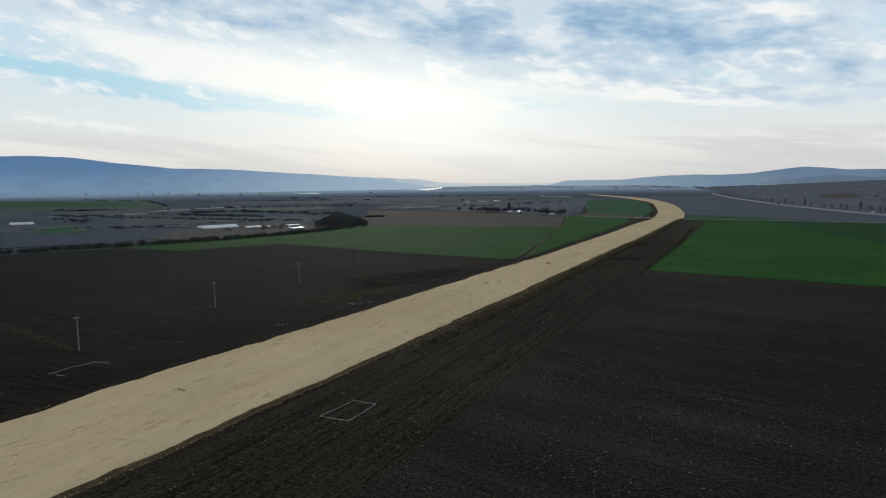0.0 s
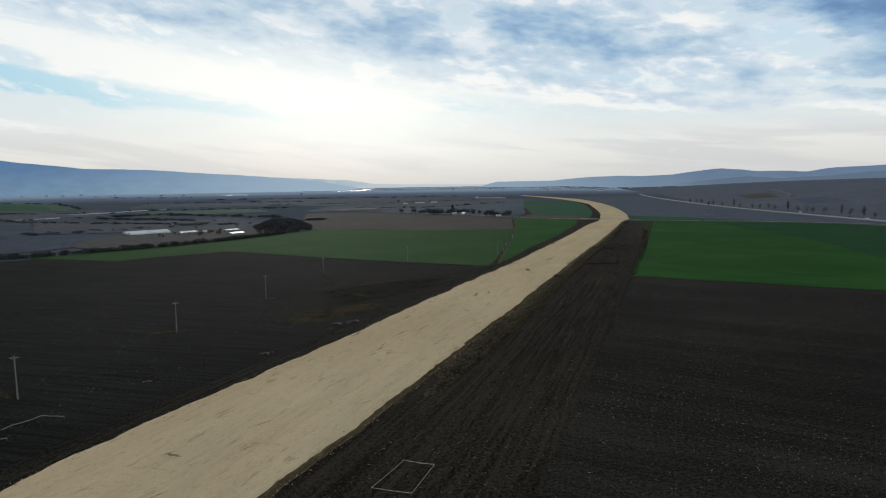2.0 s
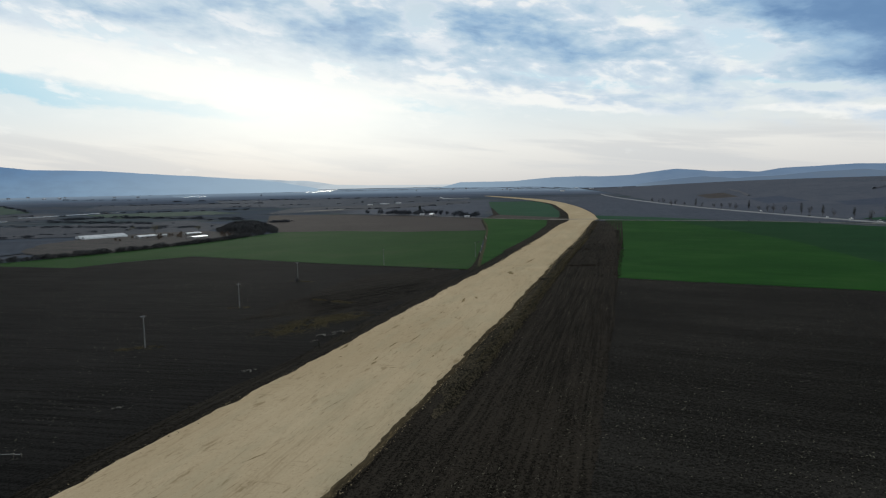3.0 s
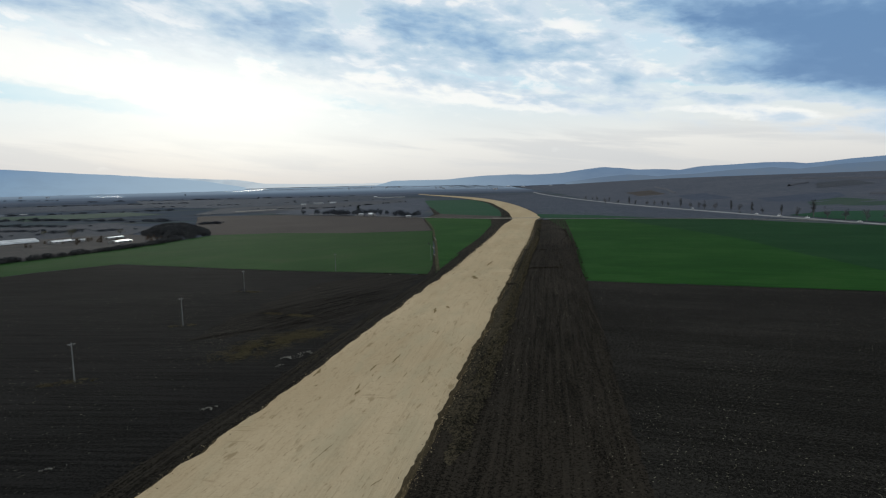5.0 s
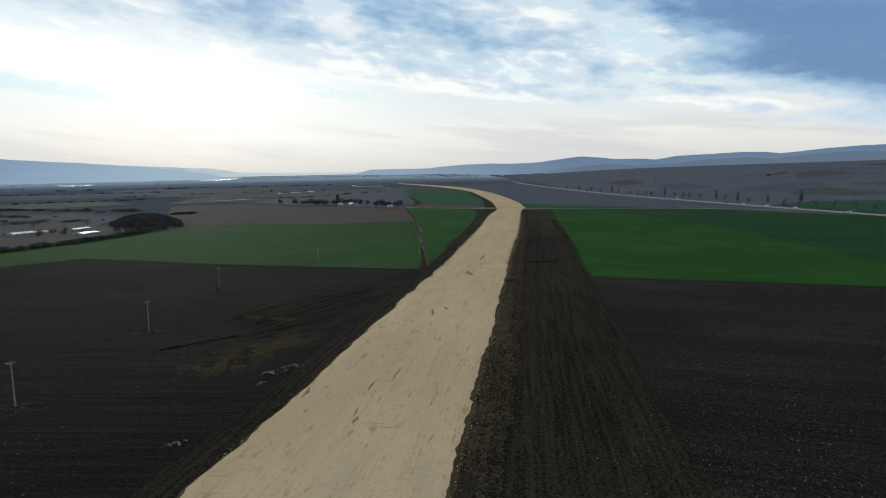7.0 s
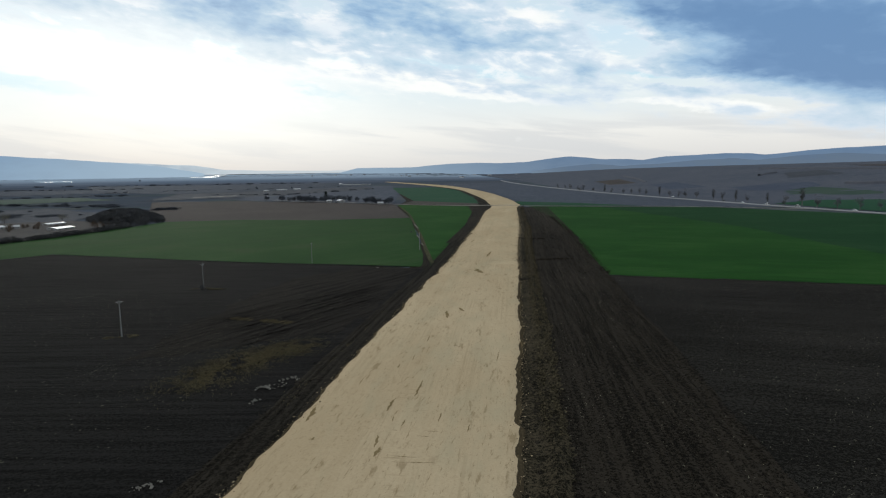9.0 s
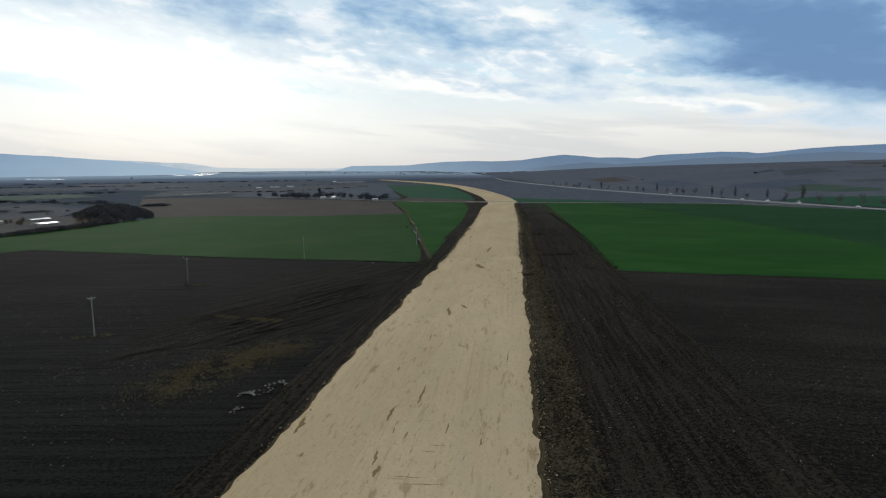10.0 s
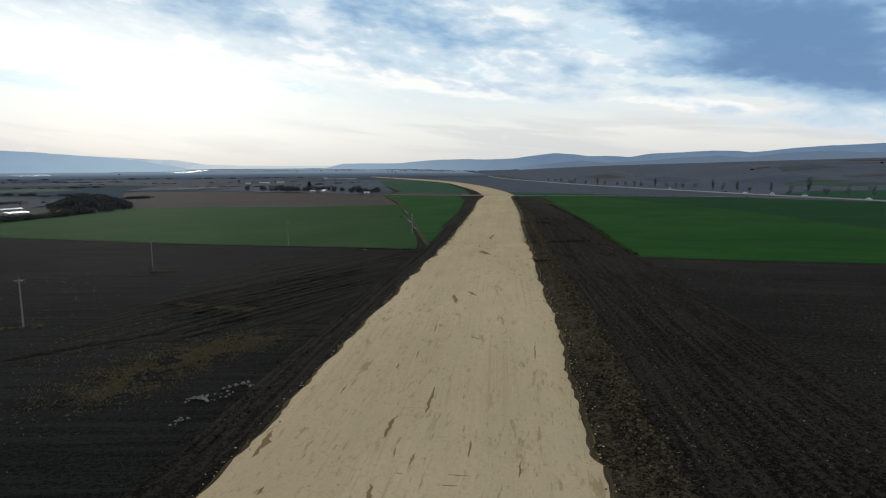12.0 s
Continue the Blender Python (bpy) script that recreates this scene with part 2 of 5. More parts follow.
def sand_material(name, dark, light):
    """Compacted sand: pale, with smears and wheel marks along the way and damp stains."""
    m, n, co, b = material(name, 1.0, specular=0.0)
    along = n.mapped(co, (1.0, 0.20, 1), turn=25.5)
    wide = n.noise(n.mapped(co, (0.05, 0.016, 1), turn=25.5), 1.0, 5, 0.6)
    lanes = n.noise(n.mapped(co, (0.45, 0.006, 1), turn=25.5), 1.0, 4, 0.6)
    grain = n.noise(co, 3.0, 5, 0.7)
    v = n.math("ADD", n.math("MULTIPLY", n.smooth(wide, 0.3, 0.7), 0.5), n.math("MULTIPLY", n.smooth(lanes, 0.3, 0.7), 0.16))
    v = n.math("ADD", v, n.math("MULTIPLY", n.smooth(grain, 0.3, 0.7), 0.42))
    col = n.mix(v, dark, light)
    cloud = n.smooth(n.noise(n.mapped(co, (0.16, 0.04, 1), turn=25.5, shift=(3, 1, 0)), 1.0, 6, 0.65), 0.45, 0.68, 0.0, 0.5)
    col = n.mix(cloud, col, (light[0] * 0.74, light[1] * 0.80, light[2] * 0.80))
    where = n.smooth(n.noise(co, 0.06, 4, 0.6), 0.36, 0.58)
    smear = n.math("MULTIPLY", n.smooth(n.noise(along, 0.75, 5, 0.65), 0.575, 0.66), where)
    thin = n.smooth(n.noise(n.mapped(co, (1.0, 0.05, 1), turn=25.5, shift=(5, 9, 0)), 1.5, 5, 0.72), 0.60, 0.68)
    stain = n.math("MAXIMUM", n.math("MULTIPLY", smear, 0.62), n.math("MULTIPLY", thin, 0.5))
    dot = n.smooth(n.noise(co, 1.3, 4, 0.75), 0.60, 0.68, 0.0, 0.55)
    scuff = n.smooth(n.noise(n.mapped(co, (1.0, 0.3, 1), turn=25.5, shift=(11, 4, 0)), 1.9, 5, 0.7), 0.60, 0.68, 0.0, 0.5)
    stain = n.math("MAXIMUM", stain, n.math("MAXIMUM", n.math("MULTIPLY", dot, where), n.math("MULTIPLY", scuff, n.smooth(n.noise(co, 0.11, 4, 0.6), 0.42, 0.6))))
    # grader lines along the way and short roller chatter across it
    comb = n.smooth(n.noise(n.mapped(co, (2.4, 0.014, 1), turn=25.5, shift=(2, 7, 0)), 1.0, 3, 0.6), 0.50, 0.66)
    comb = n.math("MULTIPLY", comb, n.smooth(n.noise(n.mapped(co, (0.12, 0.03, 1), turn=25.5, shift=(8, 3, 0)), 1.0, 3, 0.6), 0.44, 0.66, 0.02, 0.30))
    rungs = n.smooth(n.noise(n.mapped(co, (0.16, 1.5, 1), turn=25.5, shift=(1, 5, 0)), 1.0, 3, 0.6), 0.57, 0.68)
    rungs = n.math("MULTIPLY", rungs, n.smooth(n.noise(n.mapped(co, (0.10, 0.05, 1), turn=25.5, shift=(4, 8, 0)), 1.0, 3, 0.6), 0.50, 0.64, 0.0, 0.42))
    stain = n.math("MAXIMUM", stain, n.math("MAXIMUM", comb, rungs))
    fleck = n.smooth(n.noise(n.mapped(co, (1.0, 0.45, 1), turn=25.5, shift=(17, 6, 0)), 2.4, 6, 0.72), 0.56, 0.66, 0.0, 0.34)
    nick = n.smooth(n.noise(n.mapped(co, (1.0, 0.12, 1), turn=31, shift=(6, 21, 0)), 2.8, 4, 0.7), 0.60, 0.66, 0.0, 0.6)
    stain = n.math("MAXIMUM", stain, n.math("MAXIMUM", fleck, nick))
    n.link(n.mix(stain, col, (0.20, 0.146, 0.078)), b.inputs["Base Color"])
    bump(n, b, n.math("ADD", n.math("MULTIPLY", lanes, 0.6), n.math("MULTIPLY", n.noise(along, 1.4, 4, 0.6), 0.8)), 0.5, 0.12)
    return m


SAND = sand_material("compacted_sand", (0.375, 0.288, 0.178), (0.492, 0.393, 0.260))
SAND_EDGE = sand_material("dark_slope_sand", (0.020, 0.0165, 0.0115), (0.085, 0.066, 0.041))
SAND_DAMP = sand_material("wet_sand", (0.14, 0.100, 0.050), (0.23, 0.172, 0.094))


def crop_material(name, dark, light, bare, turn, bare_amount=0.5):
    """Young cereal crop: sown rows, tramlines, thin patches where the soil shows through."""
    m, n, co, b = material(name, 0.95, specular=0.018)
    wide = n.noise(n.mapped(co, (0.004, 0.016, 1), turn=turn), 1.0, 4, 0.6)
    patch = n.noise(co, 0.022, 5, 0.62)
    rows = n.noise(n.mapped(co, (0.02, 0.6, 1), turn=turn), 1.0, 4, 0.65)
    leaf = n.noise(co, 1.8, 5, 0.7)
    v = n.math("ADD", n.math("MULTIPLY", n.smooth(wide, 0.3, 0.7), 0.18), n.math("MULTIPLY", n.smooth(patch, 0.3, 0.7), 0.22))
    v = n.math("ADD", v, n.math("ADD", n.math("MULTIPLY", n.smooth(rows, 0.3, 0.7), 0.36), n.math("MULTIPLY", leaf, 0.34)))
    col = n.mix(n.smooth(v, 0.35, 0.95), dark, light)
    tram = n.smooth(n.noise(n.mapped(co, (0.004, 0.055, 1), turn=turn + 3, shift=(2, 5, 0)), 1.0, 2, 0.4), 0.60, 0.66, 0.0, 0.28)
    col = n.mix(tram, col, bare)
    thin = n.math("MULTIPLY", n.smooth(n.math("ADD", n.math("MULTIPLY", wide, 0.3), n.math("MULTIPLY", patch, 0.7)), 0.50, 0.66), bare_amount)
    n.link(n.mix(thin, col, bare), b.inputs["Base Color"])
    bump(n, b, n.math("ADD", leaf, rows), 0.6, 0.15)
    return m


CROP = crop_material("green_wheat", (0.010, 0.046, 0.008), (0.020, 0.074, 0.013), (0.027, 0.062, 0.018), 37, 0.35)
CROP_DARK = crop_material("dark_green_wheat", (0.009, 0.037, 0.013), (0.014, 0.052, 0.018), (0.02, 0.042, 0.02), 37, 0.3)
CROP_THIN = crop_material("thin_green_wheat", (0.0145, 0.046, 0.0115), (0.025, 0.067, 0.0175), (0.030, 0.050, 0.021), -34, 0.6)
# Wheat seen far off, its green paled and blued to suggest haze.
CROP_FAR = crop_material("hazed_wheat", (0.017, 0.058, 0.032), (0.025, 0.072, 0.040), (0.034, 0.058, 0.04), 25, 0.3)
DRY_GRASS = soil_material("dry_grass", (0.022, 0.030, 0.014), (0.075, 0.066, 0.038), -25.5, furrow=0.6, lines=0.4, patch=0.2, fleck=0.9)


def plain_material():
    """The far valley floor: a patchwork of fallow strips, meadows and scrub, haze mixed into its colours."""
    m, n, co, b = material("hazed_valley_floor", 1.0, specular=0.0)
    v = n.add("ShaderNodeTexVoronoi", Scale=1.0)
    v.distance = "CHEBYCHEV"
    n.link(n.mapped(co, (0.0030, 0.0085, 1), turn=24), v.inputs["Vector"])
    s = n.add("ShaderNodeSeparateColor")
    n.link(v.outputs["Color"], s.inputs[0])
    # Field tones shifted to blue-grey in place of the haze over them.
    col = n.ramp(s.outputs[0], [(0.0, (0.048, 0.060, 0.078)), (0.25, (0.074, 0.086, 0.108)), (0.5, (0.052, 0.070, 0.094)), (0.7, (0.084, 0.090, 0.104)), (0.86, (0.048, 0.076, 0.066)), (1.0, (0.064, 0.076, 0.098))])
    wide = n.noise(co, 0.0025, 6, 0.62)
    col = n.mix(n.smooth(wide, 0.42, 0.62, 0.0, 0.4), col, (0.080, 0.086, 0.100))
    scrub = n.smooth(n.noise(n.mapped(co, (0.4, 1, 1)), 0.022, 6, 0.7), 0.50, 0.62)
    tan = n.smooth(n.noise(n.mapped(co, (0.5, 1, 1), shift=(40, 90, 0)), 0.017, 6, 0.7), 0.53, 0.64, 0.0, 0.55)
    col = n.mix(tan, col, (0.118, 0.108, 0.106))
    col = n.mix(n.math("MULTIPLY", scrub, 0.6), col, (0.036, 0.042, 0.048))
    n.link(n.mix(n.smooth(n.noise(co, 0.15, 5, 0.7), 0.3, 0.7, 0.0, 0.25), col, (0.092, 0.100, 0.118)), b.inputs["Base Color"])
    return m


PLAIN = plain_material()


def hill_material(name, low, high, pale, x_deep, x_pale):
    """A far wooded ridge with its haze painted as emission, paler towards the open end of the valley."""
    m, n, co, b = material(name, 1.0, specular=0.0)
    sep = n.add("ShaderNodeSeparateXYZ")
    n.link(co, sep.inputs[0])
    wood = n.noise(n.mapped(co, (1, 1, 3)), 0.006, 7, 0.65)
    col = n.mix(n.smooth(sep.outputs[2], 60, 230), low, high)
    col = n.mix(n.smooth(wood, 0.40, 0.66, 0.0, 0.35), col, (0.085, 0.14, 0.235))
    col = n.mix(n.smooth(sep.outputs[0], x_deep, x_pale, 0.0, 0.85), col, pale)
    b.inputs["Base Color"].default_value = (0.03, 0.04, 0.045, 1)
    # This glow stands in for haze; the ridge is no light source.
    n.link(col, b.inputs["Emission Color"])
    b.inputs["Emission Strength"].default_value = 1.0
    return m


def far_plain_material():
    """The farthest flats, as a plain backdrop with haze painted into the emission."""
    m, n, co, b = material("hazed_flats", 1.0, specular=0.0)
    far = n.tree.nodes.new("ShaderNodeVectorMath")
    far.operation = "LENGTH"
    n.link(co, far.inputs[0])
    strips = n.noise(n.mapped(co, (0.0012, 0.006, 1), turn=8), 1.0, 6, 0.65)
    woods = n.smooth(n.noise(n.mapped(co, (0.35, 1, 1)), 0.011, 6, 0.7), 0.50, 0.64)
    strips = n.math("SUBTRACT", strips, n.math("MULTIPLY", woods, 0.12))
    # Haze colour by distance, sent to emission although the ground does not shine.
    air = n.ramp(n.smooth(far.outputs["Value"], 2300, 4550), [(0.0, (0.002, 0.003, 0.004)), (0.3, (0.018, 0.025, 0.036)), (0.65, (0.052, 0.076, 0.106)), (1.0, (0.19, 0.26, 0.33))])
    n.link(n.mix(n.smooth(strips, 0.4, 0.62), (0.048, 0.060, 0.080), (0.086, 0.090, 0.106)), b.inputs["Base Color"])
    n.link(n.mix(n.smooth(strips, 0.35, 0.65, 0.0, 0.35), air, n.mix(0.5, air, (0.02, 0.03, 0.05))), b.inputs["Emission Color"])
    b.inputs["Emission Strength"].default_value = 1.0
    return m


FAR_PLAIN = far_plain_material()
HILL_LEFT = hill_material("hazed_ridge_blue", (0.15, 0.25, 0.38), (0.085, 0.18, 0.34), (0.36, 0.47, 0.57), -2300, -200)
HILL_RIGHT = hill_material("hazed_ridge_grey_blue", (0.135, 0.195, 0.285), (0.095, 0.17, 0.29), (0.28, 0.38, 0.48), 2300, 650)
# Brown slope tinted blue-grey: the haze sits in the base colour.
HILLSIDE = soil_material("hazed_hillside_fields", (0.058, 0.068, 0.090), (0.094, 0.100, 0.120), -70, furrow=40, lines=0.5, relief=0.2, patch=0.004, fleck=0.1)
HILL_NEAR = hill_material("hazed_foothill", (0.105, 0.145, 0.205), (0.080, 0.128, 0.205), (0.24, 0.33, 0.42), 2100, 1500)
HILL_PALE = hill_material("hazed_ridge_pale", (0.44, 0.53, 0.60), (0.40, 0.50, 0.58), (0.55, 0.60, 0.63), -900, 300)


def plain_surface(name, a, b_col, rough=0.8, scale=2.0, metal=0.0, specular=0.3, relief=0.02):
    m, n, co, b = material(name, rough, metal, specular)
    v = n.math("ADD", n.math("MULTIPLY", n.noise(co, scale, 5, 0.65), 0.6), n.math("MULTIPLY", n.noise(co, scale * 0.17, 3), 0.4))
    n.link(n.mix(n.smooth(v, 0.3, 0.7), a, b_col), b.inputs["Base Color"])
    bump(n, b, v, 0.4, relief)
    return m


def foliage_material(name, a, b_col):
    m, n, co, b = material(name, 1.0, specular=0.0)
    r = n.add("ShaderNodeObjectInfo").outputs["Random"]
    g = n.tree.nodes.new("ShaderNodeNewGeometry").outputs["Random Per Island"]
    col = n.mix(g, a, b_col)
    n.link(n.mix(n.math("MULTIPLY", r, 0.35), col, (a[0] * 0.7, a[1] * 0.7, a[2] * 0.8)), b.inputs["Base Color"])
    return m


WATER = plain_surface("still_water", (0.03, 0.04, 0.045), (0.045, 0.055, 0.06), 0.16, 0.05, specular=0.5, relief=0.0005)
ASPHALT = plain_surface("worn_asphalt", (0.12, 0.12, 0.125), (0.18, 0.18, 0.18), 0.6, 0.6, specular=0.5)
TRACK = plain_surface("pale_dirt_track", (0.17, 0.155, 0.135), (0.27, 0.245, 0.21), 0.9, 0.4)
CONCRETE = plain_surface("weathered_concrete", (0.14, 0.145, 0.145), (0.22, 0.22, 0.215), 0.85, 3.0)
PORCELAIN = plain_surface("brown_porcelain", (0.06, 0.035, 0.025), (0.10, 0.06, 0.04), 0.25, 8.0)
STEEL = plain_surface("galvanised_steel", (0.28, 0.29, 0.30), (0.40, 0.41, 0.42), 0.5, 4.0, metal=0.8)
TAPE = plain_surface("white_tape", (0.30, 0.30, 0.285), (0.42, 0.42, 0.40), 0.7, 2.0)
WHITE_SHEET = plain_surface("white_roof_sheet", (0.42, 0.44, 0.47), (0.60, 0.61, 0.63), 0.4, 0.5, specular=0.5)
FILM = plain_surface("greenhouse_film", (0.34, 0.36, 0.38), (0.56, 0.58, 0.60), 0.35, 0.4, specular=0.5)
PLASTER = plain_surface("pale_plaster", (0.22, 0.22, 0.22), (0.32, 0.315, 0.31), 0.85, 0.8)
GREY_ROOF = plain_surface("grey_roof_sheet", (0.30, 0.31, 0.32), (0.45, 0.46, 0.47), 0.45, 0.7, specular=0.5)
DARK_GLASS = plain_surface("dark_window", (0.02, 0.022, 0.025), (0.03, 0.033, 0.036), 0.1, 1.0, specular=0.5)
WOOD = plain_surface("old_wood", (0.09, 0.075, 0.06), (0.15, 0.125, 0.10), 0.85, 3.0)
BARK = plain_surface("grey_bark", (0.085, 0.080, 0.080), (0.14, 0.13, 0.125), 0.9, 4.0)
RUBBLE = plain_surface("pale_rubble", (0.07, 0.066, 0.058), (0.20, 0.188, 0.165), 0.9, 2.0)
# Far walls and roofs dulled to blue-grey, haze kept in the colour.
FAR_WALL = plain_surface("hazed_plaster", (0.26, 0.28, 0.31), (0.36, 0.38, 0.41), 0.85, 0.1)
FAR_ROOF = plain_surface("hazed_roof", (0.11, 0.115, 0.135), (0.16, 0.16, 0.175), 0.7, 0.1)
CAR_WHITE = plain_surface("white_car_paint", (0.70, 0.70, 0.70), (0.78, 0.78, 0.78), 0.25, 1.0, specular=0.5)
CAR_DARK = plain_surface("dark_car_paint", (0.03, 0.032, 0.036), (0.045, 0.047, 0.05), 0.25, 1.0, specular=0.5)
RUBBER = plain_surface("black_rubber", (0.015, 0.015, 0.015), (0.025, 0.025, 0.025), 0.8, 5.0)
# Bare-wood grey, lightened and blued in the colour for roadside haze.
TWIG = foliage_material("hazed_bare_twigs", (0.10, 0.104, 0.116), (0.16, 0.160, 0.168))
SCRUB = foliage_material("dark_scrub", (0.044, 0.047, 0.051), (0.098, 0.096, 0.094))
WILLOW = foliage_material("budding_willow", (0.085, 0.082, 0.050), (0.140, 0.130, 0.080))
# Lighter, bluer copy of the dark scrub with haze in its colour.
FAR_SCRUB = foliage_material("hazed_scrub", (0.048, 0.055, 0.066), (0.082, 0.088, 0.100))
RUSTY = foliage_material("rusty_scrub", (0.075, 0.055, 0.042), (0.12, 0.09, 0.065))
CONIFER = foliage_material("conifer_needles", (0.018, 0.026, 0.022), (0.032, 0.042, 0.034))
CLOD = foliage_material("soil_clod", (0.013, 0.0115, 0.0082), (0.120, 0.100, 0.060))
CLOD_DARK = foliage_material("dark_soil_clod", (0.008, 0.0072, 0.006), (0.046, 0.040, 0.031))
STRAW = foliage_material("crop_residue", (0.05, 0.045, 0.033), (0.27, 0.25, 0.19))
STRAW_OLIVE = foliage_material("dry_weeds", (0.055, 0.047, 0.027), (0.19, 0.158, 0.092))
# Hedge colour lifted towards blue to imitate haze in front of it.
HEDGE_FAR = plain_surface("hazed_hedgerow", (0.045, 0.050, 0.066), (0.070, 0.072, 0.088), 0.95, 0.1)
SCRUB_GROUND = soil_material("scrubby_yard_ground", (0.044, 0.044, 0.046), (0.096, 0.086, 0.080), 60, furrow=4, lines=0.3, patch=0.05, fleck=0.3)
# Hillside scrub blued in its base colour to look hazy.
HOLLOW = soil_material("hazed_scrubby_hollow", (0.046, 0.057, 0.084), (0.078, 0.090, 0.120), -70, furrow=15, lines=0.4, patch=0.02, fleck=0.1)


# ---- the lie of the land ----
def soft(u, w):
    return w * math.log1p(math.exp(min(u / w, 50.0)))


def land(x, y):
    """Height of the ground: level round the road works, swelling gently far down the valley, and up the hillside past the highway."""
    e = (x - (490 + 0.284 * (y - 440))) * 0.96
    hill = 70 * (1 - math.exp(-0.13 * soft(e - 150, 60) / 70))
    far = max(0.0, math.hypot(x, y) - 1800) / 2800
    return hill + (34 * far ** 2 + 28 * far ** 6) / (1 + math.exp(max(-30.0, min(30.0, (e - 200) / 150))))


def wob(x, y, size, seed=0.0):
    return noise.noise(Vector((x / size, y / size, seed)))


def part(name, bm, mat, parent=None, label=""):
    """Links a bmesh as one mesh object, under a thing or a part if one is given."""
    me = bpy.data.meshes.new(name)
    bm.to_mesh(me)
    bm.free()
    me.materials.append(mat)
    ob = new(name, me)
    ob.parent = parent
    if label:
        tagged(ob, label)
    return ob


def smooth_line(points, rounds=2):
    for _ in range(rounds):
        out = [points[0]]
        for (ax, ay), (bx, by) in zip(points, points[1:]):
            out += [(ax * 0.75 + bx * 0.25, ay * 0.75 + by * 0.25), (ax * 0.25 + bx * 0.75, ay * 0.25 + by * 0.75)]
        points = out + [points[-1]]
    return points


def resample(points, count):
    p = np.array(points, float)
    s = np.r_[0, np.cumsum(np.hypot(*np.diff(p, axis=0).T))]
    q = np.linspace(0, s[-1], count)
    return np.stack([np.interp(q, s, p[:, 0]), np.interp(q, s, p[:, 1])], 1)


def length(points):
    return float(np.hypot(*np.diff(np.array(points, float), axis=0).T).sum())


def grid_mesh(rows):
    """A bmesh from rows of points of equal length."""
    bm = bmesh.new()
    vs = [[bm.verts.new(p) for p in row] for row in rows]
    for a, b in zip(vs, vs[1:]):
        for i in range(len(a) - 1):
            bm.faces.new((a[i], a[i + 1], b[i + 1], b[i]))
    bmesh.ops.recalc_face_normals(bm, faces=bm.faces)
    if sum(f.normal.z for f in bm.faces) < 0:
        bmesh.ops.reverse_faces(bm, faces=bm.faces)
    return bm


def sheet(name, poly, mat, lift, label, category, ragged=0.0, step=60.0, parent=None, kind="structure", every=8.0):
    """A field: an outline with an uneven edge, laid over the land."""
    edge = []
    for (ax, ay), (bx, by) in zip(poly, poly[1:] + poly[:1]):
        d = math.hypot(bx - ax, by - ay)
        k = max(1, min(160, int(d / every))) if ragged else 1
        for i in range(k):
            u = i / k
            x, y = ax + (bx - ax) * u, ay + (by - ay) * u
            j = ragged * (wob(x, y, 9, 3.3) + 0.6 * wob(x, y, 3.1, 8.1))
            edge.append((x - (by - ay) / d * j, y + (bx - ax) / d * j))
    bm = bmesh.new()
    bm.faces.new([bm.verts.new((x, y, 0)) for x, y in edge])
    bmesh.ops.triangulate(bm, faces=bm.faces)
    for axis in (0, 1):
        low, high = min(p[axis] for p in edge), max(p[axis] for p in edge)
        cut = max(step, (high - low) / 60)
        for i in range(1, int((high - low) / cut) + 1):
            at, no = [0, 0, 0], [0, 0, 0]
            at[axis], no[axis] = low + i * cut, 1
            bmesh.ops.bisect_plane(bm, geom=bm.verts[:] + bm.edges[:] + bm.faces[:], plane_co=at, plane_no=no)
    for v in bm.verts:
        v.co.z = land(v.co.x, v.co.y) + lift
    bmesh.ops.recalc_face_normals(bm, faces=bm.faces)
    if sum(f.normal.z for f in bm.faces) < 0:
        bmesh.ops.reverse_faces(bm, faces=bm.faces)
    ob = part(name, bm, mat, parent)
    return tagged(ob, label, category, kind=kind) if category else ob


def ribbon(name, points, offsets, mat, label, category, step=2.0, rough=0.0, kind="structure", parent=None, size=1.3, calm=-99.0, sway=0.0, ease=0):
    """A strip along a line. offsets: pairs of metres to the right of the line and height over the land."""
    line = smooth_line(points)
    line = resample(line, max(4, int(length(line) / step)))
    way = np.gradient(line, axis=0)
    way /= np.hypot(way[:, 0], way[:, 1])[:, None]
    rows = []
    for i, ((x, y), (dx, dy)) in enumerate(zip(line, way)):
        row = []
        grow = min(1.0, i / ease) if ease else 1.0
        for o, h in offsets:
            o += sway * (wob(x, y, 10, 11) + 0.5 * wob(x, y, 4, 7)) if o > 2.2 else 0.0
            px, py = x + dy * o, y - dx * o
            rough_here = rough * min(1.0, max(0.05, (o - calm) / 1.5))
            j = rough_here * wob(px, py, size, 5.0) + 0.6 * rough_here * wob(px, py, size * 0.37, 2.0)
            row.append((px, py, land(px, py) + (h + j) * grow - 0.1 * (1 - grow)))
        rows.append(row)
    return tagged(part(name, grid_mesh(rows), mat, parent), label, category, kind=kind)


def build_ground():
    half = [50.0 * k for k in range(53)] + [2600 + 150.0 * k for k in range(1, 15)]
    xs = [-v for v in half[:0:-1]] + half
    rows = []
    for y in xs:
        row = []
        for x in xs:
            far = math.hypot(x, y)
            k = 4700 / far if far > 4700 else 1.0
            row.append((x * k, y * k, land(x * k, y * k) - 0.35))
        rows.append(row)
    bm = grid_mesh(rows)
    for f in bm.faces:
        f.smooth = True
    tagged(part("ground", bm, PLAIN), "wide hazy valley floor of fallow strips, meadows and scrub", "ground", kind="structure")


build_ground()

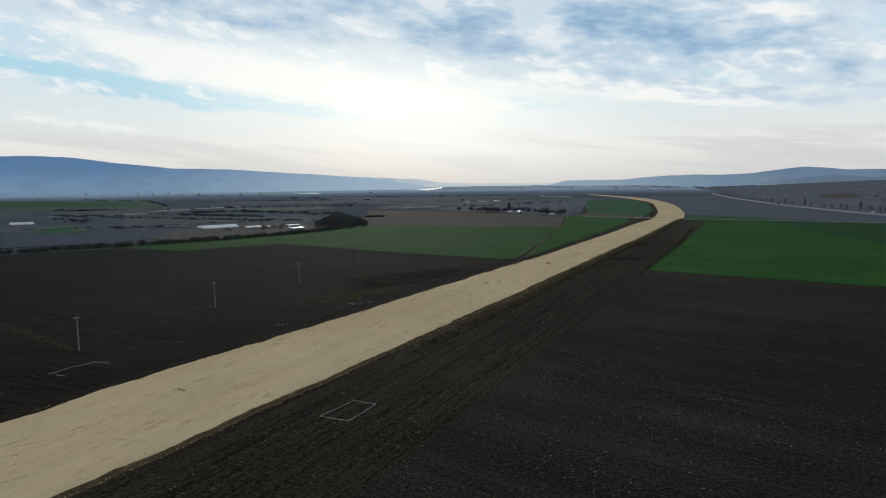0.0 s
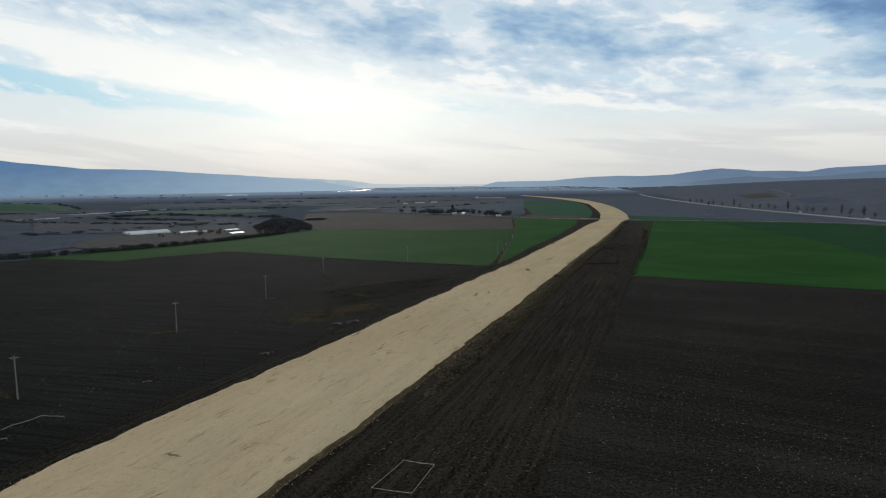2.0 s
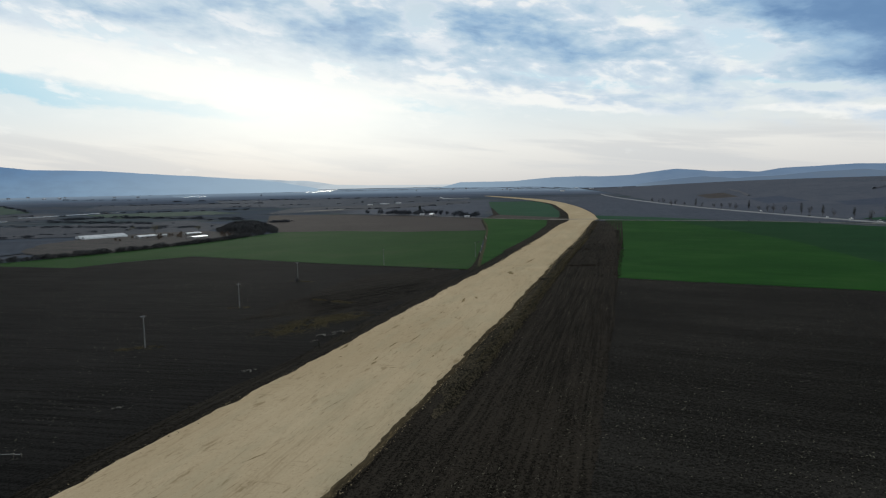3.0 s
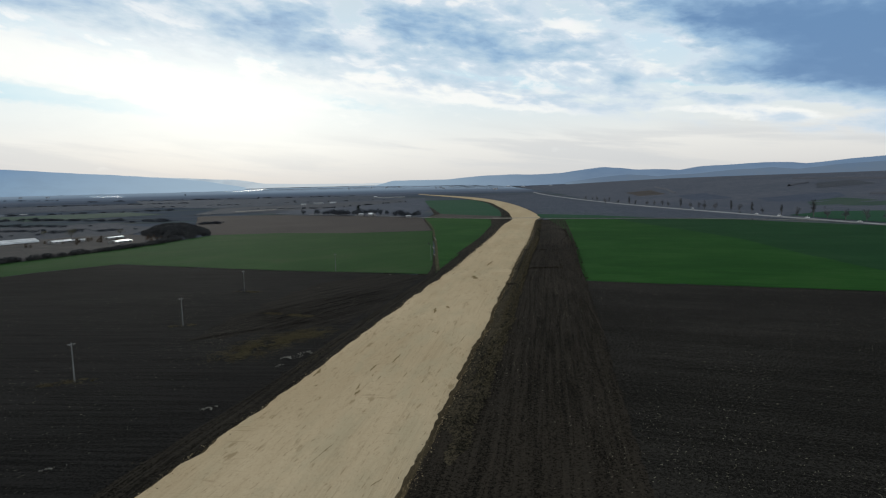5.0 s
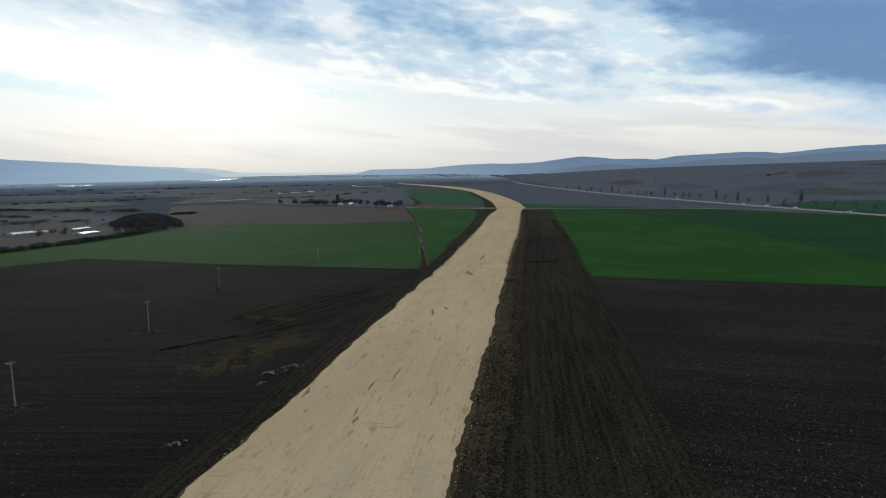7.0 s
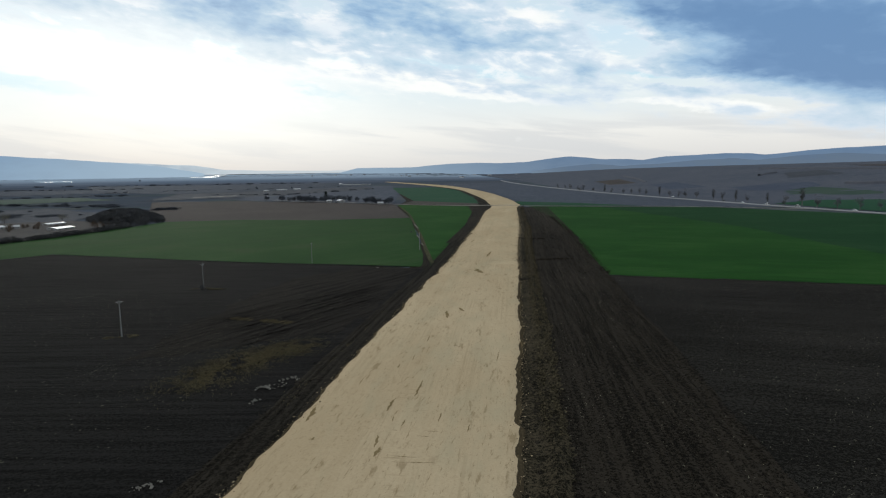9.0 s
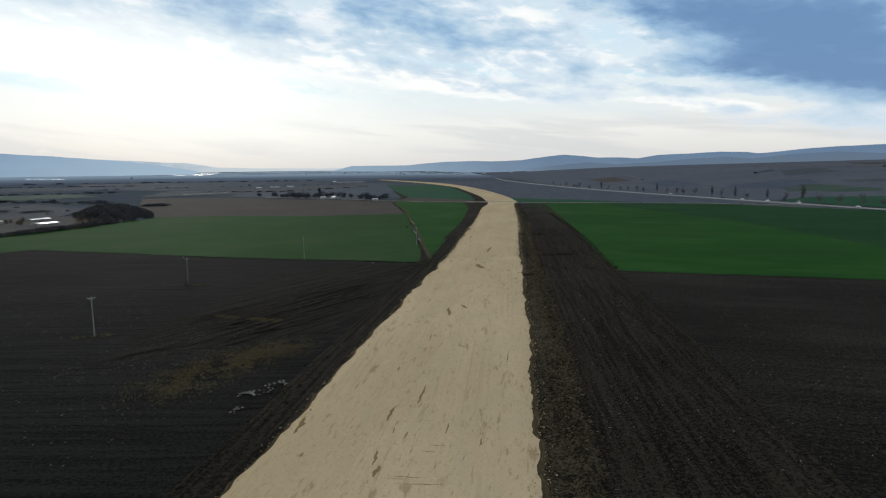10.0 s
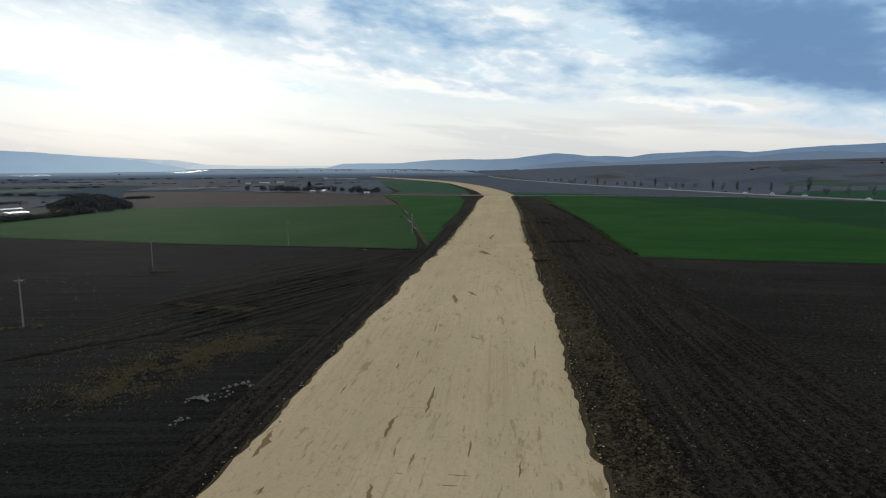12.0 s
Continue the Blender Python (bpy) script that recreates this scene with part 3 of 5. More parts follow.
# the two edges of the road works
EDGE_L = [(-117.3, 4), (-74, 96.3), (-50.5, 143.8), (-29.2, 180.6), (-15, 209.8), (-1.9, 234.9), (11.8, 262.1), (26.4, 290.2), (37.5, 309.2), (44.5, 324.3), (54.6, 342.4), (83.9, 403), (129, 493), (167.2, 574), (200.9, 648), (222, 684), (246, 731), (264, 780), (310, 902), (369, 1088), (411, 1227), (461, 1384), (514, 1627), (543, 1800), (575, 2000), (598, 2250), (606, 2480), (612, 2650), (620, 2800)]
EDGE_R = [(-82, -5), (-45, 70), (-32.2, 94.6), (-13, 132), (4.4, 167.2), (14.5, 187.8), (27.6, 212.9), (47.6, 255), (70.3, 300.4), (91.7, 345), (113.9, 389.5), (159, 478), (221.8, 610), (251, 672), (268, 706), (289, 738), (298, 765), (332, 848), (382, 995), (447, 1200), (514, 1440), (599, 1800), (630, 1990), (647, 2200), (654, 2430), (650, 2660), (642, 2800)]


def build_road():
    count = 2600
    left = resample(smooth_line(EDGE_L), count)
    right = resample(smooth_line(EDGE_R), count)
    cols = 22
    rows = []
    for i, ((ax, ay), (bx, by)) in enumerate(zip(left, right)):
        w = math.hypot(bx - ax, by - ay)
        ux, uy = (bx - ax) / w, (by - ay) / w
        jl = 1.7 + 0.8 * wob(ax, ay, 9, 1) + 0.3 * wob(ax, ay, 3.1, 4)
        jr = -0.9 + 0.8 * wob(bx, by, 11, 2) + 0.35 * wob(bx, by, 3.3, 6)
        jl += 0.32 * wob(ax, ay, 1.7, 21)
        jr += 0.28 * wob(bx, by, 1.9, 23)
        jl += 4.8 * max(0.0, wob(ax, ay, 16, 12) - 0.25)
        jl += (1.6 * abs(wob(ax, ay, 7, 31)) - 0.4) * math.exp(-((ay - 400) / 130) ** 2)
        jr += 0.9 * abs(wob(bx, by, 13, 33)) - 0.2 + 0.2 * wob(bx, by, 0.8, 37) + 0.2 * wob(bx, by, 2.3, 39)
        low = 0.0 if (ay + by) / 2 < 320 else -0.28
        row = [(ax + ux * (jl - 1.3), ay + uy * (jl - 1.3), land(ax, ay) - 0.1)]
        for k in range(cols + 1):
            u = k / cols
            d = jl + (w + jr - jl) * u
            x, y = ax + ux * d, ay + uy * d
            crown = 0.62 + 0.22 * (1 - (2 * u - 1) ** 2) + low
            row.append((x, y, land(x, y) + crown + 0.06 * wob(x, y, 5, 7) + 0.03 * wob(x, y, 1.6, 9)))
        row.append((bx + ux * (jr + 1.0), by + uy * (jr + 1.0), land(bx, by) - 0.02))
        rows.append(row)
    bm = grid_mesh(rows)
    for f in bm.faces:
        f.smooth = True
    road = part("road", bm, SAND)
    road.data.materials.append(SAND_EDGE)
    # Faces that lean off level take the much darker edge sand.
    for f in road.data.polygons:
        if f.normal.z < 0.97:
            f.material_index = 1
    return tagged(road, "unpaved motorway bed of pale compacted sand crossing dark fields", "road", kind="structure")


ROAD = build_road()

# fields on the river side
sheet("field", [(-126.9, 1.9), (-77.2, 93.8), (-50.6, 142.4), (-27.2, 181.7), (-13, 209.9), (39.4, 310.3), (43, 322), (5.2, 352.5), (-30.2, 374.9), (-72.2, 408), (-122.1, 447), (-157.7, 426), (-178.8, 404), (-213.5, 421), (-232.1, 430), (-276.5, 405), (-354.5, 319.5), (-465, 127.8), (-319, -88.6), (-175, -84.2)],
      SOIL, 0.0, "bare ploughed field of near-black soil beside the road works", "field", 0.8)
sheet("field", [(39, 330.5), (47.6, 353.7), (73, 447), (113.9, 605), (34.8, 620), (-25.5, 659), (-89.1, 669), (-108.6, 624), (-128, 581), (-150.6, 540), (-186.2, 495), (-218.3, 462), (-247.7, 434), (-213.5, 421), (-178.8, 404), (-157.7, 426), (-122.1, 448), (-72.2, 409), (-30.2, 375.9), (5.2, 353.5)],
      CROP_THIN, 0.05, "thin dull-green wheat field with paler bands", "field", 0.7)
sheet("field", [(114, 609), (161.6, 841), (95.5, 954), (-33.9, 1102), (-154.1, 1144), (-122.7, 838), (-89.1, 669), (-25.5, 659), (34.8, 620)],
      SOIL_BROWN, 0.04, "reddish-brown fallow field behind the thin wheat", "field", 1.0)
sheet("field", [(42.5, 328.4), (52.6, 362.8), (75, 445), (128, 666), (162.5, 836), (228.7, 757), (191.7, 653), (123, 498), (79.9, 408), (50.6, 346.6)],
      CROP, 0.06, "bright green wheat wedge between farm lane and road", "field", 0.6)
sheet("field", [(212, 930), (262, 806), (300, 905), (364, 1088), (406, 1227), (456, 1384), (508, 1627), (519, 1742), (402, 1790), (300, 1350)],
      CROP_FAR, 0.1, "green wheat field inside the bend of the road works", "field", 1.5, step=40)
sheet("field", [(172, 850), (236, 752), (262, 806), (212, 930)],
      SOIL_BROWN, 0.2, "brown strip of fallow along the farm lane", "field", 1.0, step=40)
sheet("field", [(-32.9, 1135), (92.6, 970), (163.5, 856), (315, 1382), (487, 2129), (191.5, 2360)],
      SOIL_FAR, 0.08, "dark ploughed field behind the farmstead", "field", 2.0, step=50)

sheet("field", [(36, 312), (34, 330), (74, 440), (150, 790), (206, 946), (402, 1790), (540, 1765), (516, 1627), (463, 1384), (371, 1088), (307, 905), (245, 745), (205, 640), (83, 398)],
      SOIL_STRIP, -0.12, "brown bare margin beside the road works", "field margin", step=40)
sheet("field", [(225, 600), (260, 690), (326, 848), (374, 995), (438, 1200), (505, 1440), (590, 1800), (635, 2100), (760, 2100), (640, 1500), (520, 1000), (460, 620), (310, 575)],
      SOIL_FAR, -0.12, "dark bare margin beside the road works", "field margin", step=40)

# fields on the hill side
sheet("field", [(-75, -40), (-6.7, 75), (21.3, 128.7), (49.5, 188), (97.6, 282.3), (260.4, 157.2), (430, 28), (330.2, -140.1), (60.5, -141.2)],
      SOIL_RIGHT, 0.0, "dark ploughed field flecked with pale crop residue", "field", 0.8)
sheet("field", [(97.6, 282.3), (260.4, 157.5), (430, 28.5), (470, 150), (453, 300.3), (459, 380.8), (465, 442), (432, 599), (344.2, 667), (286.7, 714), (266.7, 663), (226.5, 554), (157.1, 400), (130.8, 351.7)],
      CROP, 0.06, "broad bright-green winter wheat field with ragged edge", "field", 1.7, every=3.0)
sheet("field", [(342.8, 662), (309.3, 495), (288.4, 404), (254.7, 323.7), (229.5, 250.4), (300.3, 160.1), (430, 60), (453, 300.3), (459, 380.8), (465, 442), (433, 594)],
      CROP_DARK, 0.12, "darker green stand of wheat beyond a diagonal seam", "field", 1.2)
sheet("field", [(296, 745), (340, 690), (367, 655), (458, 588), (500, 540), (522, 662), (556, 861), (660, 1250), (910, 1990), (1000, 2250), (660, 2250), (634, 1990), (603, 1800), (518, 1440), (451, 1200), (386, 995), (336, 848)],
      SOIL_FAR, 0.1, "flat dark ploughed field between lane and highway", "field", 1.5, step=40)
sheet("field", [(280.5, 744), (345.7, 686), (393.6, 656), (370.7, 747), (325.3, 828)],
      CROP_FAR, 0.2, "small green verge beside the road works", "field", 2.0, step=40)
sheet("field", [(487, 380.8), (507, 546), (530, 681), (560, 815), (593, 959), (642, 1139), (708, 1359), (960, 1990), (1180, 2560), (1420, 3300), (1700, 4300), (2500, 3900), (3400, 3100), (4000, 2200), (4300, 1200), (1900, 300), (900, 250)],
      HILLSIDE, 0.0, "brown hillside of strip fields tinted blue-grey for haze", "hillside", 8.0, step=45)
sheet("field", [(528, 601), (504, 504), (494, 442), (583, 472), (646, 566), (611, 622)],
      CROP_FAR, 0.3, "green field past the highway", "field", 2.0, step=30)
sheet("field", [(818, 951), (889, 921), (908, 871), (838, 796), (761, 790), (751, 862)],
      HOLLOW, 0.3, "dark scrubby hollow on the hillside", "field", 6.0, step=30)
sheet("field", [(-108.7, 629), (-128, 586), (-150.7, 545), (-186.3, 499), (-218.3, 466), (-265.2, 529), (-281.4, 600), (-260.5, 683), (-222.9, 726), (-172.3, 725), (-127, 679)], SCRUB_GROUND, 0.15, "rough grey-brown scrub ground round the farm sheds", "rough ground", 3.0, step=40)
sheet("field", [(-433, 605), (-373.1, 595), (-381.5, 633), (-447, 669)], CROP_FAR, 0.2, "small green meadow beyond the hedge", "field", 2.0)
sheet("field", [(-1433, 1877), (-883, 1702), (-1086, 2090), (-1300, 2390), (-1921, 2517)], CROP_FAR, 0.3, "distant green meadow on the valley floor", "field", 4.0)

MEADOW = crop_material("dull_meadow", (0.036, 0.062, 0.050), (0.052, 0.082, 0.062), (0.060, 0.070, 0.062), 24, 0.5)
# Both soils below have valley haze tinted into their base colours.
FALLOW_GREY = soil_material("hazed_fallow", (0.046, 0.052, 0.064), (0.076, 0.080, 0.092), 24, furrow=7, lines=0.4, fleck=0.2)
PLOUGH_BLUE = soil_material("hazed_valley_plough", (0.036, 0.045, 0.062), (0.058, 0.069, 0.090), 24, furrow=8, lines=0.4, fleck=0.1)
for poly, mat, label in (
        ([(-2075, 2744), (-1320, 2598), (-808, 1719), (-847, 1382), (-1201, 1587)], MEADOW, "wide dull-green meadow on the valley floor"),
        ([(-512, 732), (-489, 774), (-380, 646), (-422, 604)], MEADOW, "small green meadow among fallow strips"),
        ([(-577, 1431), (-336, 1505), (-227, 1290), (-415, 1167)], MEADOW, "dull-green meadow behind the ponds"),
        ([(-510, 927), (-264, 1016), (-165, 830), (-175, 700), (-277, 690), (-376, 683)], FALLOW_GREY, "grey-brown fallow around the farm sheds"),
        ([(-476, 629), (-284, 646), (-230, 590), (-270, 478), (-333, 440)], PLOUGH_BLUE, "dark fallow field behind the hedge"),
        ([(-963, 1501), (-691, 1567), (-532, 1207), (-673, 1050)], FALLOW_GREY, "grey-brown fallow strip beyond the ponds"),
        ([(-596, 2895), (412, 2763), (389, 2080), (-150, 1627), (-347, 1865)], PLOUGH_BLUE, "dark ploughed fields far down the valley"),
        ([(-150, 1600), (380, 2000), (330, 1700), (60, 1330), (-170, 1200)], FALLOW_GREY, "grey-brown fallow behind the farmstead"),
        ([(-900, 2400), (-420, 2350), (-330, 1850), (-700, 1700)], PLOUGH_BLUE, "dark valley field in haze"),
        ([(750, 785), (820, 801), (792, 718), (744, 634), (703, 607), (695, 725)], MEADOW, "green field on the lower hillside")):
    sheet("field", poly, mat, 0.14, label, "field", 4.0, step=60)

# strips along the road works
ribbon("verge", EDGE_L[:12], [(-5.6, 0.0), (-5.0, 0.14), (-4.4, 0.04), (-3.8, 0.18), (-3.0, 0.05), (-2.3, 0.2), (-1.6, 0.3), (-0.8, 0.2), (-0.2, 0.28), (1.5, 0.1)],
       SOIL_TRACK, "rutted earth track along the foot of the sand bed", "track", 1.2, 0.10, size=4.0)
ribbon("verge", EDGE_L[11:23], [(-8, 0.08), (-6, 0.25), (-4.5, 0.15), (-3, 0.35), (-1.5, 0.2), (1.5, 0.1)],
       SOIL_STRIP, "dark earth verge beside the sand bed", "verge", 2.5, 0.15)
STRIP = [(o, 0.09 + 0.06 * math.sin(o * 2.4) + 0.05 * math.sin(o * 5.3 + 1)) for o in np.arange(7.0, 33.0, 0.55)]
ribbon("field", EDGE_R[:15], [(-2.0, -0.12), (-0.2, 0.0), (0.8, 0.04), (2.2, 0.08), (3.6, 0.05), (5.0, 0.1)] + STRIP + [(33.6, -0.05)], SOIL_STRIP, "stripped topsoil corridor with long wheel furrows", "field", 2.4, 0.09)
ribbon("verge", EDGE_R[3:15], [(-1.5, -0.1), (0.2, 0.05), (1.4, 0.12), (2.2, 0.12), (3.0, 0.25), (3.6, 0.6), (4.2, 0.85), (4.9, 0.85), (5.6, 0.5), (6.2, 0.15), (6.8, -0.05)],
       SPOIL, "long low heap of brown clodded topsoil beside the sand", "spoil heap", 0.7, 0.42, calm=1.6, sway=1.2, size=0.8, ease=30)
for line in ([(123.1, 410), (129.1, 406), (135.1, 400)], [(85.7, 327.8), (96.7, 326.7), (107.7, 323.6)], [(62.5, 286.2), (69.6, 283.6)]):
    ribbon("verge", line, [(-1.3, 0.0), (-0.5, 0.55), (0.3, 0.7), (1.3, 0.0)], SOIL_STRIP, "short dark ridge of turned soil in the corridor", "spoil heap", 0.8, 0.35)
HARROWED = sheet("field", [(-58.7, 230.8), (-40.4, 271.1), (-12, 321.3), (20.4, 341), (38.5, 327.5), (20.3, 294.3), (4.2, 264.2), (-8.9, 240.1), (-22.1, 238.3), (-34.3, 233.4)],
      SOIL_HARROW, 0.04, "harrowed strip with coarse dark ridges", "field", 4.0, every=2.5)


def furrow_ridge(x0, y0, x1, y1, seed):
    """A low uneven ridge of turned earth, broken here and there."""
    n = 60
    d = Vector((x1 - x0, y1 - y0, 0))
    side = Vector((-d.y, d.x, 0)).normalized()
    rows = []
    for k in range(n + 1):
        u = k / n
        c = Vector((x0, y0, 0)) + d * u + side * (0.9 * wob(k * 0.21, seed, 1.0) + 0.25 * wob(k * 0.9, seed + 4, 1.0))
        high = max(0.0, 0.17 + 0.2 * wob(k * 0.6, seed + 2, 1.0)) * min(1.0, 6 * u, 6 * (1 - u))
        rows.append([(c.x + side.x * o, c.y + side.y * o, land(c.x, c.y) + 0.02 + high * h) for o, h in ((-0.6, -0.1), (-0.25, 0.7), (0.0, 1.0), (0.25, 0.75), (0.6, -0.1))])
    part("furrow_ridge", grid_mesh(rows), SOIL_HARROW, HARROWED)


for k in range(11):
    u = k / 10
    cut = 0.12 * wob(k * 1.7, 3.0, 1.0)
    ax, ay, bx, by = -48.4 + 13.3 * u, 258.5 - 26.6 * u, 22.7 - 17.6 * u, 308.5 - 44.3 * u
    furrow_ridge(ax + (bx - ax) * max(0.0, cut), ay + (by - ay) * max(0.0, cut), bx + (bx - ax) * min(0.0, cut), by + (by - ay) * min(0.0, cut), k * 2.3)

# where the lane crosses the sand
ribbon("road", [(233.2, 762), (255.6, 748), (281.8, 733)], [(-2.0, 0.5), (-1.4, 0.92), (1.4, 0.92), (2.0, 0.5)], TRACK, "dirt lane crossing over the sand bed", "lane", 2.0, 0.05)

# lanes, highway and water
ribbon("road", [(25.9, 1072), (71.1, 1017), (112.5, 959), (162, 847), (200.1, 794), (233.2, 760), (271.3, 732), (344.8, 675), (432, 607), (487, 509)],
       [(-2.2, 0.28), (-0.8, 0.36), (0.8, 0.36), (2.2, 0.28)], TRACK, "narrow pale dirt lane crossing the road works", "lane", 6, 0.05)
ribbon("road", [(440, 180.1), (456, 300.3), (467, 401), (479, 473), (500, 590), (520, 687), (547, 816), (579, 960), (628, 1142), (695, 1364), (791, 1662), (936, 2107), (1109, 2585)],
       [(-5.0, 0.2), (-3.8, 0.7), (0, 0.78), (3.8, 0.7), (5.0, 0.2)], ASPHALT, "two-lane asphalt highway lined with trees", "road", 12)
ribbon("field", [(46.5, 337.5), (60.7, 393.3), (76.1, 450), (102.6, 556), (130.1, 666), (162.4, 834)], [(-1.0, 0.08), (-0.4, 0.24), (0.4, 0.22), (1.0, 0.08)],
       DRY_GRASS, "dry weedy boundary strip between two wheat fields", "field margin", 4, 0.1)
for poly in ([(-2300, 2990), (-2088, 3030), (-1826, 3100), (-1640, 3480), (-1664, 3560), (-1750, 3400), (-1880, 3230), (-2120, 3130), (-2330, 3080)],
             [(-1188, 4213), (-1081, 4218), (-1020, 4087), (-866, 3890), (-806, 3717), (-928, 3650), (-1018, 3801), (-1060, 3980)],
             [(-660, 1330), (-622, 1400), (-590, 1560), (-566, 1625), (-556, 1600), (-574, 1500), (-606, 1380), (-640, 1310)],
             [(-612, 1061), (-576, 1129), (-590, 1163), (-626, 1085)],
             [(-674, 1054), (-631, 1043), (-633, 1060), (-677, 1071)],
             [(-710, 1040), (-678, 1033), (-679, 1045), (-713, 1053)],
             [(-968, 4478), (-813, 4454), (-773, 4489), (-913, 4511)],
             [(-618, 4333), (-527, 4324), (-506, 4364), (-587, 4372)]):
    sheet("water", poly, WATER, 0.35, "still pond water mirroring the bright sky", "water", 3.0, step=90, every=14)
sheet("water", [(-242.9, 4141), (-167, 4177), (-114.2, 4240), (-73, 4364), (-67.5, 4479), (-184.6, 4490), (-160.1, 4403), (-197.6, 4310), (-228.6, 4223), (-362.1, 4171)], WATER, 0.5, "bend of a wide river shining under the sky", "river", 6.0, step=90, every=20)
sheet("field", [(-107.7, 1302), (-31.4, 1355), (-21.4, 1384), (-103.2, 1325)], TRACK, 0.5, "pale strip of bare dry earth", "field", 1.5)


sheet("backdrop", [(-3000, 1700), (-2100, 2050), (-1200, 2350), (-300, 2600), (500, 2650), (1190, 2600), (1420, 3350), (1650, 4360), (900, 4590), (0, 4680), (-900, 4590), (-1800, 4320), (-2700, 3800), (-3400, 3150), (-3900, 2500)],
      FAR_PLAIN, -0.22, "farthest flats of the valley under painted blue haze", "backdrop", 0, step=100)
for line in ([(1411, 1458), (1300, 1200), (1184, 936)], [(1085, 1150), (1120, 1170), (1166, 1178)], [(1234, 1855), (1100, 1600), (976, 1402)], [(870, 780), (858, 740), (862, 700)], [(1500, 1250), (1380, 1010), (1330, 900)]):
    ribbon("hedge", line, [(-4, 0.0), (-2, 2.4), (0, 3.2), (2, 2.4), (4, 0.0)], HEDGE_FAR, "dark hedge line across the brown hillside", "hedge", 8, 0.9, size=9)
for poly, mat, label in (
        ([(1000, 1000), (1160, 1150), (1230, 1120), (1080, 940)], FALLOW_GREY, "grey fallow strip on the hillside"),
        ([(760, 1050), (900, 1300), (960, 1270), (830, 1030)], HOLLOW, "darker strip field across the brown hillside"),
        ([(1250, 900), (1420, 1180), (1520, 1150), (1340, 860)], SOIL_BROWN, "brown ploughed strip high on the hillside"),
        ([(900, 1450), (1050, 1750), (1120, 1720), (960, 1420)], SOIL_BROWN, "brown ploughed strip along the hillside")):
    sheet("field", poly, mat, 0.3, label, "field", 6.0, step=40)


# far ridges
def ridge(line, foot, label, mat, distance=4350, depth=260):
    """A wooded ridge. line: degrees clockwise from the valley axis and degrees above level, seen from above the road works."""
    az = np.array([a for a, _ in line], float)
    el = np.array([e for _, e in line], float)
    rows = []
    for t, drop in ((0.0, 0.0), (0.3, 0.25), (0.6, 0.62), (0.85, 0.92), (1.0, 1.0), (1.25, 0.6)):
        row = []
        for a in np.linspace(az[0], az[-1], 160):
            e = float(np.interp(a, az, el))
            r = distance - depth * (1 - t)
            x, y = r * math.sin(radians(a)) - 15, r * math.cos(radians(a)) + 60
            top = 38 + math.tan(radians(e)) * distance
            low = 38 + math.tan(radians(foot)) * distance - 60
            z = low + (top - low) * drop
            z += (8 * wob(a * 60, r, 90, 3) + 2.5 * wob(a * 60, r, 17, 6)) * (1.0 if 0 < drop < 1 else 0.35)
            row.append((x, y, z))
        rows.append(row)
    bm = grid_mesh(rows)
    for f in bm.faces:
        f.smooth = True
    tagged(part("hill", bm, mat), label, "hills", kind="structure")


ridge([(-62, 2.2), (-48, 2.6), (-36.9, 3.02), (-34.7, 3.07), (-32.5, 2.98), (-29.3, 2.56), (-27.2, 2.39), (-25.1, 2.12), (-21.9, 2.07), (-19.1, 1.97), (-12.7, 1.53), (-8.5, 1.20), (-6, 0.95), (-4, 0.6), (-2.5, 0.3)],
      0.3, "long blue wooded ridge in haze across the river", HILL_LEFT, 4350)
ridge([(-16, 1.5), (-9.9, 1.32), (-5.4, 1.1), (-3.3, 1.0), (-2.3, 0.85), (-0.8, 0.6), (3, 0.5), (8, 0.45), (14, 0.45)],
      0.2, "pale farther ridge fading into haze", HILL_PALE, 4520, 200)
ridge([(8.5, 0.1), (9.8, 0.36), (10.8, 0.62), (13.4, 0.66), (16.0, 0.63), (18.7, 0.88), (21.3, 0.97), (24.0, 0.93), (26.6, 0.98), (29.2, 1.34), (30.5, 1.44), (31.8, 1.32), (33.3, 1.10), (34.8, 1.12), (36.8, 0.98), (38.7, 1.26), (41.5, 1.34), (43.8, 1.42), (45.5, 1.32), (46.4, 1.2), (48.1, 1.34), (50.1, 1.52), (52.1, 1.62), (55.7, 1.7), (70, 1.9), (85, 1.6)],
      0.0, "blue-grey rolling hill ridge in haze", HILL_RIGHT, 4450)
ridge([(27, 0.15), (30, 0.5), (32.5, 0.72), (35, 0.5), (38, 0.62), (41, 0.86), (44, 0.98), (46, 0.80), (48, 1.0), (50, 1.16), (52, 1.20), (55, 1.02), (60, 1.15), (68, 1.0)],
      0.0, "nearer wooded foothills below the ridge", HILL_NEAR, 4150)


# ---- builders for things ----
def empty(name, x, y, turn=0.0, z=None, scale=1.0):
    ob = new(name)
    ob.empty_display_size = 0.3
    ob.matrix_basis = pose(x, y, land(x, y) if z is None else z, 0, 0, turn) @ Matrix.Scale(scale, 4)
    return ob


def add_box(bm, x0, x1, y0, y1, z0, z1, bevel=0.0):
    vs = [bm.verts.new((x, y, z)) for z in (z0, z1) for x, y in ((x0, y0), (x1, y0), (x1, y1), (x0, y1))]
    fs = [bm.faces.new([vs[i] for i in f]) for f in ((3, 2, 1, 0), (4, 5, 6, 7), (0, 1, 5, 4), (1, 2, 6, 5), (2, 3, 7, 6), (3, 0, 4, 7))]
    if bevel:
        bmesh.ops.bevel(bm, geom=list({e for f in fs for e in f.edges}), offset=bevel, segments=1, affect="EDGES")


